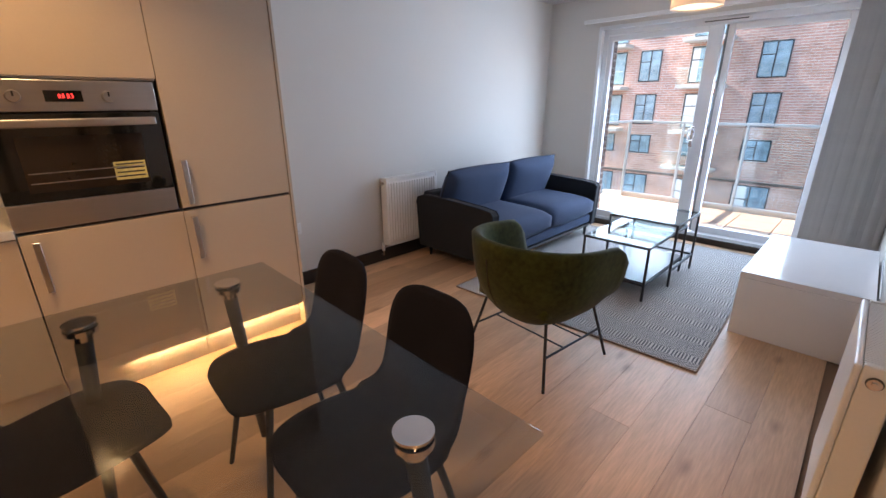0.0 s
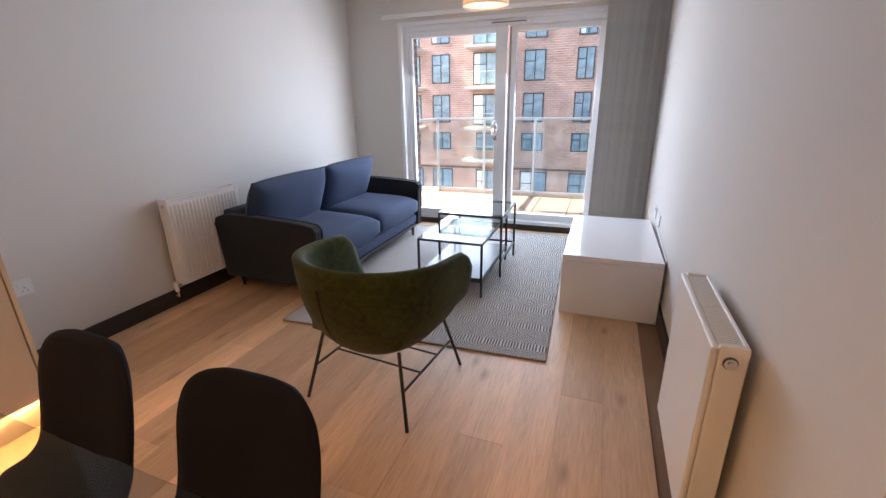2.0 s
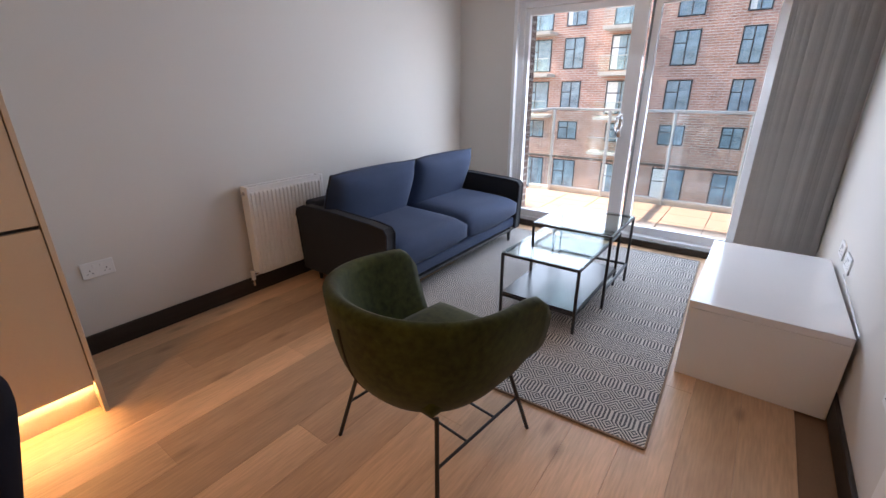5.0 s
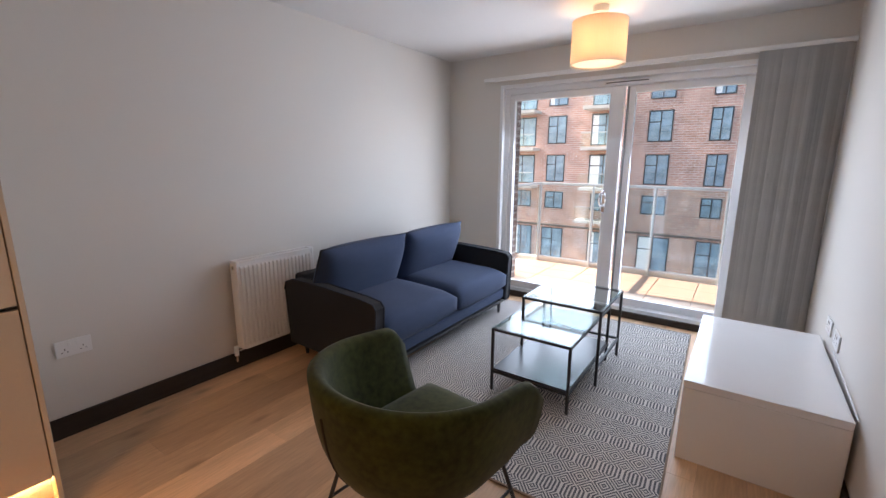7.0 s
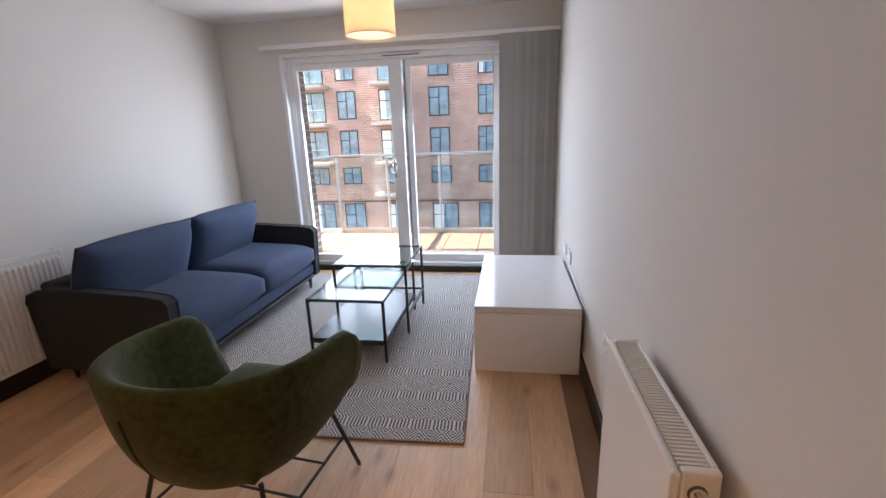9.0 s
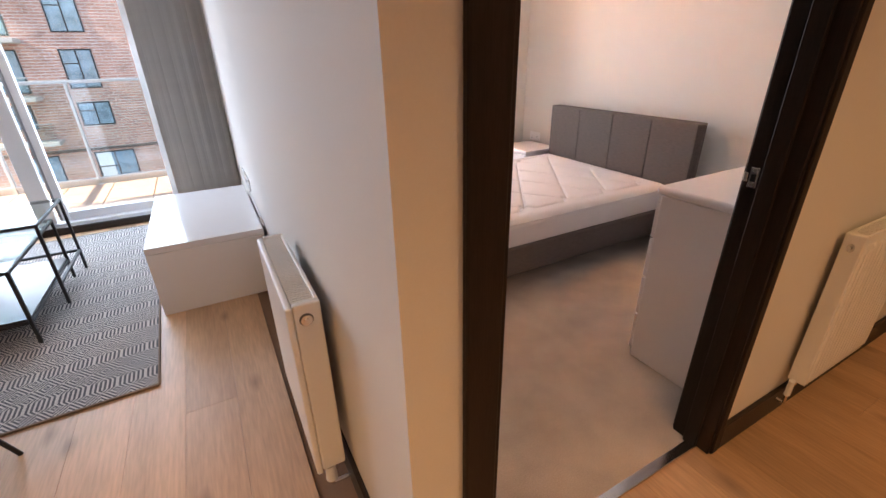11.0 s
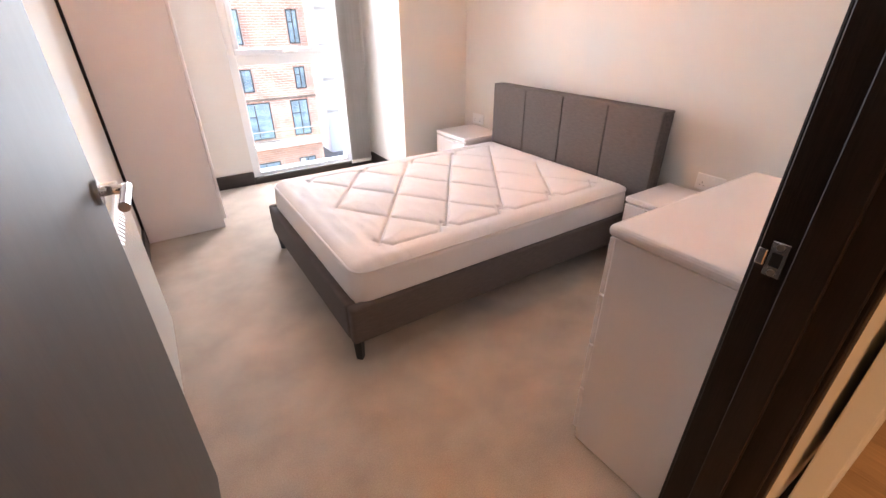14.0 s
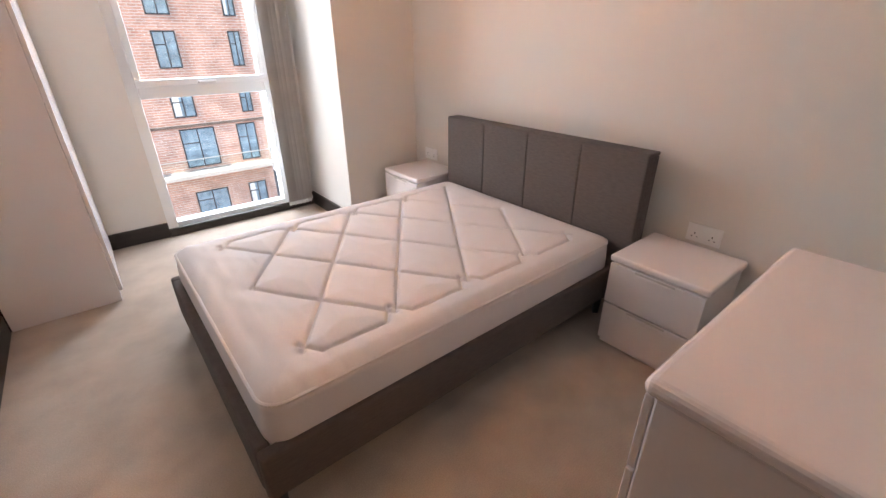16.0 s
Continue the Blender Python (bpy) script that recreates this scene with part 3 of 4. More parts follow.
radiator(pose(XL, 2.205, 0.155, 0, 0, 90), 0.60, 0.6, "white ribbed panel radiator on the wall behind the sofa")
radiator(pose(1.72, YD, 0.16) @ Matrix.Diagonal((1, 0.66, 1, 1)), 0.50, 0.6, "white ribbed panel radiator on the hall wall")
rb = radiator(pose(XB, 2.06, 0.22, 0, 0, 90), 0.5, 0.6, "white ribbed panel radiator on the bedroom wall")

# the radiator beside the television bench: plain sided, deeper
rr = thing("radiator", pose(XR, 1.405, 0.13, 0, 0, 90) @ pose(0, 0, 0), "white panel radiator with a slotted top near the hall", "radiator", "panel radiators")
RL, RH = 0.53, 0.60
part("front_panel", block((0.0, 0.100, 0.0), (RL, 0.118, RH - 0.004), 0.006, 2), RAD, rr)
part("back_panel", block((0.01, 0.034, 0.01), (RL - 0.01, 0.05, RH - 0.03), 0.003, 1), RAD, rr)
for x in (0.0, RL - 0.02):
    part("side_cover", block((x, 0.030, 0.012), (x + 0.02, 0.0995, RH), 0.005, 2), RAD, rr)
part("grille_tray", block((0.02, 0.036, RH - 0.026), (RL - 0.02, 0.098, RH - 0.02)), GRILLE, rr)
part("top_rail", block((0.02, 0.030, RH - 0.012), (RL - 0.02, 0.041, RH - 0.001), 0.002, 1), RAD, rr)
bar = None
for i in range(42):
    mm = pose(0.026 + i * 0.0115, 0, 0)
    if bar is None:
        bar = part("grille_bar", block((0, 0.042, RH - 0.014), (0.0055, 0.099, RH - 0.004)), RAD, rr, m=mm)
    else:
        again(bar, "grille_bar", rr, mm)
plug = part("vent_plug", rod((-0.007, 0.07, RH - 0.045), (0.0, 0.07, RH - 0.045), 0.015, 20), CHROME, rr)
part("plug_ring", rod((-0.0015, 0.07, RH - 0.045), (0.0005, 0.07, RH - 0.045), 0.018, 24), GRILLE, rr)
part("bleed_screw", rod((-0.012, 0.07, RH - 0.045), (-0.006, 0.07, RH - 0.045), 0.007, 8), CHROME, plug)
valve = part("valve", taper((0.03, 0.075, -0.065), (0.03, 0.075, -0.008), 0.019, 0.016, 18), PLASTIC, rr, "white thermostatic valve head")
part("pipe", rod((0.03, 0.075, -0.09), (0.03, 0.075, -0.06), 0.0075, 12), CHROME, valve)
part("pipe_bend", rod((0.03, 0.075, -0.09), (0.03, 0.0, -0.09), 0.0075, 12), CHROME, valve)

# ---- pendant lamp ----
pl = thing("pendant_lamp", pose(-1.2, 3.95, 0), "cream drum shade pendant, lit, below the ceiling", "ceiling lamp")
R, Z0, Z1, N = 0.178, 2.03, 2.305, 48
ring = lambda r, z: [(r * math.cos(i * math.tau / N), r * math.sin(i * math.tau / N), z) for i in range(N)]
part("shade", sheet([ring(R, Z0), ring(R, Z1), ring(R - 0.003, Z1), ring(R - 0.003, Z0), ring(R, Z0)], True, False), SHADE, pl, "cream cloth drum shade", smooth=False)
part("diffuser", sheet([ring(R - 0.006, Z0 + 0.012), ring(R - 0.006, Z0 + 0.016)], True), SHADE, pl)
part("ceiling_rose", rod((0, 0, 2.36), (0, 0, 2.4), 0.05, 24), PLASTIC, pl)
part("flex", rod((0, 0, 2.22), (0, 0, 2.36), 0.004, 8), PLASTIC, pl)
part("bulb_holder", rod((0, 0, 2.19), (0, 0, 2.24), 0.018, 12), PLASTIC, pl)
for a in (0, 2.094, 4.189):
    part("spoke", rod((0, 0, 2.225), ((R - 0.004) * math.cos(a), (R - 0.004) * math.sin(a), 2.225), 0.002, 6), CHROME, pl)
for z in (Z0, Z1 - 0.008):
    part("rim", sheet([ring(R + 0.0015, z), ring(R + 0.0015, z + 0.008), ring(R, z + 0.008), ring(R, z)], True, False), SHADE, pl)
bp = copy_thing(pl, pose(1.75, 2.75, 0))
tagged(bp, "cream drum shade pendant, lit, below the bedroom ceiling")
for dx, dy in DOWNLIGHTS:
    dl = thing("downlight", pose(dx, dy, ZC), "round recessed ceiling downlight", "ceiling lamp", "kitchen and hall downlights")
    part("bezel", sheet([[(r * math.cos(i * math.tau / 24), r * math.sin(i * math.tau / 24), z) for i in range(24)] for r, z in ((0.044, 0), (0.044, -0.004), (0.034, -0.006), (0.034, 0))], True, False), CHROME, dl)

# ---- sofa ----
sofa = thing("sofa", pose(-2.842, 2.53, 0), "two-seat navy blue sofa with charcoal arms and dark piping", "sofa")
SW, SD = 1.815, 0.87      # along y, out from the wall along x


def arm(y, label=""):
    prof = [(0.03, 0.11), (0.0, 0.50), (0.02, 0.555), (0.10, 0.585), (0.34, 0.585), (0.74, 0.565), (0.85, 0.55), (0.875, 0.52), (0.855, 0.11)]
    rows = []
    for d, k in ((0.0, 0.985), (0.012, 1.0), (0.068, 1.0), (0.08, 0.985)):
        rows.append([(0.43 + (x - 0.43) * k, y + d, 0.36 + (z - 0.36) * k) for x, z in prof])
    a = part("arm", sheet(rows, True), SOFA_SIDE, sofa, "charcoal fabric arm")
    for d in (0.004, 0.076):
        bm = bmesh.new()
        for p, q in zip(prof[1:], prof[2:]):
            rod((p[0], y + d, p[1]), (q[0], y + d, q[1]), 0.006, 8, bm)
        part("piping", bm, SOFA_DARK, a)
    return a


arm(0.0), arm(SW - 0.08)
part("back_frame", block((0, 0.082, 0.16), (0.12, SW - 0.082, 0.60), 0.025, 3), SOFA_SIDE, sofa)
part("seat_base", block((0.05, 0.082, 0.135), (0.845, SW - 0.082, 0.225), 0.02, 3), SOFA, sofa)
base = part("plinth_rail", block((0.68, 0.10, 0.105), (0.852, SW - 0.10, 0.128), 0.004, 2), BLACK, sofa)
half = (SW - 0.17) / 2
for i in range(2):
    y = 0.085 + half * (i + 0.5)
    seat = part("seat_cushion", cushion(0.77, half - 0.004, 0.245, 5, 18, 0.40), SOFA, sofa, smooth=True, m=pose(0.49, y, 0.205, 0, 2, 0))
    back = part("back_cushion", cushion(0.51, half + (0.035 if i == 0 else -0.01), 0.21, 3.6, 18, 0.08), SOFA, sofa, smooth=True, m=pose(0.285, y - (0.038 if i == 0 else 0.02), 0.582, 0, -70 + 180, 0) @ pose(0, 0, -0.10))
    bm = bmesh.new()
    ex, ey = 0.249, (half + (0.035 if i == 0 else -0.01)) / 2 - 0.005
    rim = [(-ex, -ey), (ex, -ey), (ex, ey), (-ex, ey)]
    for a, b in zip(rim, rim[1:] + rim[:1]):
        rod((*a, 0.105), (*b, 0.105), 0.007, 8, bm)
    part("piping", bm, SOFA_DARK, back)
for x, y in ((0.08, 0.10), (0.80, 0.14), (0.08, SW - 0.10), (0.83, SW - 0.155)):
    part("leg", taper((x, y, 0), (x, y, 0.14), 0.011, 0.02, 12), BLACK, sofa)

# ---- green armchair ----
ac = thing("armchair", pose(-1.132, 1.898, 0, 0, 0, -6.3), "dark green velvet tub armchair on thin black legs", "armchair")


def tub_path(n=40):
    out = []
    A, HW = 0.24, 0.315
    total = 2 * A + math.pi * HW
    for i in range(n + 1):
        s = total * i / n
        if s < A:
            p, q = (HW, A - s), (1, 0)
        elif s < A + math.pi * HW:
            a = (s - A) / HW
            p, q = (HW * math.cos(a), -HW * math.sin(a)), (math.cos(a), -math.sin(a))
        else:
            p, q = (-HW, s - A - math.pi * HW), (-1, 0)
        out.append((p, q, abs(2 * i / n - 1)))
    return out


rows = []
for (px, py), (nx, ny), e in tub_path():
    top = 0.722 - 0.050 * e ** 1.5
    end = max(0.0, (e - 0.86) / 0.14)
    top -= 0.075 * end ** 2.5
    low = 0.252 + 0.06 * end
    prof = []
    for k in range(25):
        f = k / 24
        if f < 0.5:                       # outside, bottom to top
            g = f / 0.5
            z = low + (top - low) * g
            off = -0.17 * (1 - g) ** 4.0 + 0.05 * g ** 0.7
        else:                             # rolled top and inside, back down
            g = (f - 0.5) / 0.5
            z = top - (top - 0.40) * max(0.0, g - 0.16) / 0.84 + 0.012 * math.sin(min(1, g / 0.16) * math.pi)
            off = 0.05 - 0.052 * min(1, g / 0.16) - 0.085 * max(0, g - 0.16) ** 1.2
        prof.append((px + nx * off, py * (1.0) + ny * off - 0.02, z))
    rows.append(prof)
shell = part("shell", sheet(rows, True), VELVET, ac, smooth=True)
for s in (1,):
    bm = bmesh.new()
    a = radians(97)
    pts = []
    for k in range(11):
        g = k / 10
        z = 0.28 + (0.64 - 0.28) * g
        gg = (z - 0.262) / (0.715 - 0.262)
        off = -0.17 * (1 - gg) ** 4.0 + 0.05 * gg ** 0.7 + 0.0015
        r = 0.315 + off
        pts.append((r * math.cos(a), -r * math.sin(a) - 0.02, z))
    for p, q in zip(pts, pts[1:]):
        rod(p, q, 0.004, 6, bm)
    part("seam", bm, GAP, shell)
for x in (-0.12, 0.0, 0.12):
    part("button", rod((x, -0.285 + abs(x) * 0.25, 0.60), (x, -0.262 + abs(x) * 0.25, 0.60), 0.010, 12), VELVET, shell)
part("seat_cushion", cushion(0.46, 0.54, 0.13, 4, 14, 0.4), VELVET, ac, smooth=True, m=pose(0, 0.02, 0.328))
part("seat_pan", cushion(0.36, 0.36, 0.10, 2, 12, 0.05), VELVET, ac, smooth=True, m=pose(0, 0.0, 0.268))
feet = {(sx, sy): Vector((sx * 0.275, sy * 0.275, 0.0)) for sx in (-1, 1) for sy in (-1, 1)}
tops = {k: Vector((k[0] * 0.205, k[1] * 0.20, 0.33)) for k in feet}
for k in feet:
    part("leg", rod(feet[k], tops[k], 0.008, 10), BLACK, ac)
at = lambda k, h: feet[k].lerp(tops[k], h / 0.33)
for sx in (-1, 1):
    part("side_stretcher", rod(at((sx, -1), 0.165), at((sx, 1), 0.165), 0.006, 8), BLACK, ac)
for f in (0.33, 0.67):
    part("cross_stretcher", rod(at((-1, -1), 0.165).lerp(at((-1, 1), 0.165), f), at((1, -1), 0.165).lerp(at((1, 1), 0.165), f), 0.005, 8), BLACK, ac)


# ---- nest of coffee tables ----
def nest_table(m, w, d, h, shelf, rail, label):
    t = thing("coffee_table", m, label, "table", "nest of coffee tables")
    b = 0.016
    for x in (0, w - b):
        for y in (0, d - b):
            part("leg", block((x, y, 0), (x + b, y + b, h), 0.002, 1), BLACK, t)
    for y in (0, d - b):
        part("top_rail", block((b, y, h - b), (w - b, y + b, h), 0.002, 1), BLACK, t)
    for x in (0, w - b):
        part("top_rail", block((x, b, h - b), (x + b, d - b, h), 0.002, 1), BLACK, t)
    part("glass_top", block((b * 0.4, b * 0.4, h + 0.0005), (w - b * 0.4, d - b * 0.4, h + 0.0055)), CLEAR, t, "clear glass top").visible_shadow = False
    for x in (0, w - b):
        part("low_rail", block((x, b, rail - b), (x + b, d - b, rail), 0.002, 1), BLACK, t)
    if shelf:
        for y in (0, d - b):
            part("low_rail", block((b, y, rail - b), (w - b, y + b, rail), 0.002, 1), BLACK, t)
        part("shelf", block((b * 0.5, b * 0.5, rail + 0.0005), (w - b * 0.5, d - b * 0.5, rail + 0.012), 0.001, 1), SHELF, t, "black-brown lower shelf")
    else:
        part("low_rail", block((b, d - b, rail - b), (w - b, d, rail), 0.002, 1), BLACK, t)
    return t


nest_table(pose(-1.413, 2.94, 0.012), 0.485, 0.82, 0.40, True, 0.13, "low black metal coffee table with clear glass top and dark shelf")
nest_table(pose(-1.405, 3.345, 0.012), 0.52, 0.545, 0.49, False, 0.14, "taller black metal coffee table with clear glass top")

# ---- rug ----
rug = thing("rug", pose(-0.402, 2.305, 0, 0, 0, 2.2), "flat-woven grey and cream rug with diamond pattern", "rug")
RW, RD = 1.67, 2.34
bm = bmesh.new()
n = 40
grid = [[bm.verts.new((-RW + RW * i / n, RD * j / n, 0.009 + 0.0015 * noise.noise((i * 0.3, j * 0.25, 2)))) for j in range(n + 1)] for i in range(n + 1)]
for i in range(n):
    for j in range(n):
        bm.faces.new((grid[i][j], grid[i + 1][j], grid[i + 1][j + 1], grid[i][j + 1]))
part("woven_face", bm, RUG, rug, smooth=True)
for lo, hi in (((-RW, -0.006, 0.0), (0, 0.0045, 0.011)), ((-RW, RD - 0.0045, 0.0), (0, RD + 0.006, 0.011)), ((-0.0045, 0.0046, 0.0), (0.004, RD - 0.0046, 0.011)), ((-RW - 0.004, 0.0046, 0.0), (-RW + 0.0045, RD - 0.0046, 0.011))):
    part("binding", block(lo, hi, 0.003, 2), RUG_EDGE, rug)

# ---- television bench ----
tv = thing("television_bench", pose(-0.40, 2.93, 0), "long low white gloss television bench", "tv bench")
part("carcass", block((0.019, 0.018, 0.0), (0.575, 1.03, 0.365), 0.002, 1), GLOSS, tv)
part("top_board", block((0.0, 0.0, 0.366), (0.585, 1.05, 0.402), 0.003, 2), GLOSS, tv)
part("end_panel", block((0.0, 0.0, 0.0), (0.585, 0.017, 0.365), 0.002, 1), GLOSS, tv)
part("end_panel", block((0.0, 1.031, 0.0), (0.585, 1.05, 0.365), 0.002, 1), GLOSS, tv)
for y0, y1 in ((0.020, 0.521), (0.525, 1.028)):
    part("drawer_front", block((0.0, y0, 0.03), (0.0185, y1, 0.362), 0.002, 1), GLOSS, tv)
cable = thing("power_cable", pose(0, 0, 0), "thin white cable along the wall behind the bench", "cable")
part("flex", rod((XR - 0.012, 2.95, 0.408), (XR - 0.012, 3.6, 0.445), 0.003, 8), PLASTIC, cable)

# ---- kitchen units ----
KX = -2.38


def door_front(parent, y0, y1, z0, z1, handle=None, name="door"):
    d = part(name, block((0.0, y0 + 0.0015, z0 + 0.0015), (0.02, y1 - 0.0015, z1 - 0.0015), 0.002, 1), CABINET, parent)
    if handle:
        hy, h0, h1 = handle
        h = part("bar_handle", block((0.046, hy - 0.012, h0), (0.052, hy + 0.012, h1), 0.002, 1), STEEL, d, "steel bow handle")
        for z in (h0 + 0.006, h1 - 0.006):
            part("handle_post", block((0.0205, hy - 0.012, z - 0.006), (0.0455, hy + 0.012, z + 0.006), 0.002, 1), CHROME, h)
    return d


tall = thing("tall_kitchen_unit", pose(KX - 0.02, 0, 0), "tall cream gloss kitchen unit with two doors", "kitchen unit")
part("carcass", block((XL + 0.005 - KX + 0.02, 0.568, 0.14), (-0.001, 1.130, 2.36), 0.001, 1), CARCASS, tall)
part("end_panel", block((XL + 0.005 - KX + 0.02, 1.132, 0.0), (0.022, 1.15, 2.38), 0.002, 1), CABINET, tall)
door_front(tall, 0.565, 1.13, 0.865, 2.15, (0.605, 0.885, 1.10))
door_front(tall, 0.565, 1.13, 0.155, 0.852, (0.605, 0.60, 0.82))
# dark strip deepens the shadow in the gap between the doors
part("rail_gap_shade", block((-0.0005, 0.566, 0.8525), (0.006, 1.129, 0.8645)), GAP, tall)
part("plinth", block((-0.06, 0.566, 0.002), (-0.045, 1.131, 0.128)), CARCASS, tall)
part("led_strip", block((-0.03, 0.60, 0.132), (-0.020, 1.128, 0.138)), LED, tall, "lit warm plinth light strip")
ov = thing("oven_housing_unit", pose(KX - 0.02, 0, 0), "cream gloss oven housing unit", "kitchen unit")
part("carcass", block((XL + 0.005 - KX + 0.02, -0.035, 0.14), (-0.001, 0.562, 0.865), 0.001, 1), CARCASS, ov)
part("carcass", block((XL + 0.005 - KX + 0.02, -0.035, 1.455), (-0.001, 0.562, 2.36), 0.001, 1), CARCASS, ov)
part("back", block((XL + 0.005 - KX + 0.02, -0.035, 0.866), (-0.45, 0.562, 1.454), 0.001, 1), CARCASS, ov)
door_front(ov, -0.04, 0.565, 1.462, 2.15)
door_front(ov, -0.04, 0.565, 0.155, 0.852, (0.01, 0.60, 0.82))
# same dark strip for the shaded gap below the oven
part("rail_gap_shade", block((-0.0005, -0.039, 0.8525), (0.006, 0.564, 0.8645)), GAP, ov)
part("plinth", block((-0.06, -0.036, 0.002), (-0.045, 0.564, 0.128)), CARCASS, ov)
part("led_strip", block((-0.03, 0.22, 0.132), (-0.020, 0.562, 0.138)), LED, ov, "lit warm plinth light strip")

oven = thing("oven", pose(KX - 0.02, 0.252, 0.866), "built-in stainless steel oven with black glass door", "oven")
part("body", block((-0.40, -0.27, 0.004), (-0.002, 0.27, 0.578), 0.002, 1), GAP, oven)
part("control_panel", block((0.0, -0.296, 0.464), (0.022, 0.296, 0.584), 0.003, 2), STEEL, oven, "brushed steel control panel")
dr = part("door", block((0.0, -0.296, 0.112), (0.026, 0.296, 0.458), 0.003, 2), OVEN_GLASS, oven, "black glass oven door")
part("lower_panel", block((0.0, -0.296, 0.0), (0.024, 0.296, 0.109), 0.003, 2), STEEL, oven)
hb = part("handle", block((0.058, -0.27, 0.405), (0.07, 0.27, 0.438), 0.005, 2), STEEL, dr, "steel bar handle")
for y in (-0.25, 0.25):
    part("handle_post", block((0.0265, y - 0.012, 0.41), (0.0575, y + 0.012, 0.433), 0.002, 1), STEEL, hb)
win = part("inner_window", block((0.0262, -0.21, 0.15), (0.0268, 0.21, 0.37)), material("oven_inner_glass", (0.02, 0.014, 0.010), 0.08, bump=0), dr)
for z in (0.185, 0.225):
    part("shelf_bar", block((0.0270, -0.20, z), (0.0276, 0.20, z + 0.004)), STEEL, win)
lab = part("energy_label", block((0.0270, 0.08, 0.17), (0.0274, 0.20, 0.25)), LABELS, dr, "yellow and white sticker with small print")
for z in (0.182, 0.2, 0.218, 0.236):
    part("print_line", block((0.0275, 0.088, z), (0.0278, 0.192, z + 0.006)), GAP, lab)
for y in (-0.175, 0.12):
    k = part("knob", taper((0.022, y, 0.522), (0.052, y, 0.522), 0.024, 0.020, 24), STEEL, oven, "round steel knob")
    part("pointer", block((0.0522, y - 0.003, 0.522), (0.0535, y + 0.003, 0.541)), BLACK, k)
dsp = part("display", block((0.0222, -0.085, 0.502), (0.0232, 0.035, 0.545)), OVEN_GLASS, oven)
for i, y in enumerate((-0.042, -0.03, -0.014, -0.002)):
    for z in (0.517, 0.524, 0.531):
        part("digit_bar", block((0.0233, y, z - 0.001), (0.0236, y + 0.006, z + 0.001)), DIGITS, dsp)
    part("digit_bar", block((0.0233, y + 0.0062, 0.517), (0.0236, y + 0.0076, 0.531)), DIGITS, dsp)

for y0, y1 in ((-0.64, -0.042), (-1.24, -0.642)):
    bu = thing("base_unit", pose(KX - 0.02, 0, 0), "cream gloss kitchen base unit", "kitchen unit", "kitchen base units")
    part("carcass", block((XL + 0.005 - KX + 0.02, y0 + 0.002, 0.14), (-0.001, y1 - 0.002, 0.845), 0.001, 1), CARCASS, bu)
    door_front(bu, y0, y1, 0.155, 0.84, (y0 + 0.04, 0.60, 0.82))
    part("plinth", block((-0.06, y0, 0.002), (-0.045, y1, 0.128)), CARCASS, bu)
    part("led_strip", block((-0.03, y1 - 0.33, 0.132), (-0.020, y1 - 0.27, 0.138)), LED, bu)
wt = tagged(part("worktop", block((XL + 0.004, -1.24, 0.846), (KX + 0.02, -0.042, 0.884), 0.004, 2), WORKTOP), "pale laminate kitchen worktop", "worktop")

# ---- dining table and chairs ----
dt = thing("dining_table", pose(-1.025, 0.238, 0, 0, 0, -1.0), "rectangular smoked glass dining table with metal capped legs", "table")
part("glass_top", block((-0.65, -0.39, 0.74), (0.685, 0.39, 0.75), 0.003, 2), TABLE_GLASS, dt, "smoked grey glass top").visible_shadow = False
for sx in (-1, 1):
    for sy in (-1, 1):
        x, y = sx * 0.507, sy * 0.207
        leg = part("leg", taper((x + sx * 0.07, y + sy * 0.06, 0), (x, y, 0.715), 0.016, 0.023, 18), BLACK, dt, "tapered black leg", smooth=True)
        cap = part("cap", rod((x, y, 0.7505), (x, y, 0.757), 0.042, 36), CHROME, leg, "round chrome cap on the glass")
        part("under_plate", rod((x, y, 0.725), (x, y, 0.7395), 0.042, 32), CHROME, leg)
        part("collar", rod((x, y, 0.70), (x, y, 0.725), 0.026, 20), CHROME, leg)


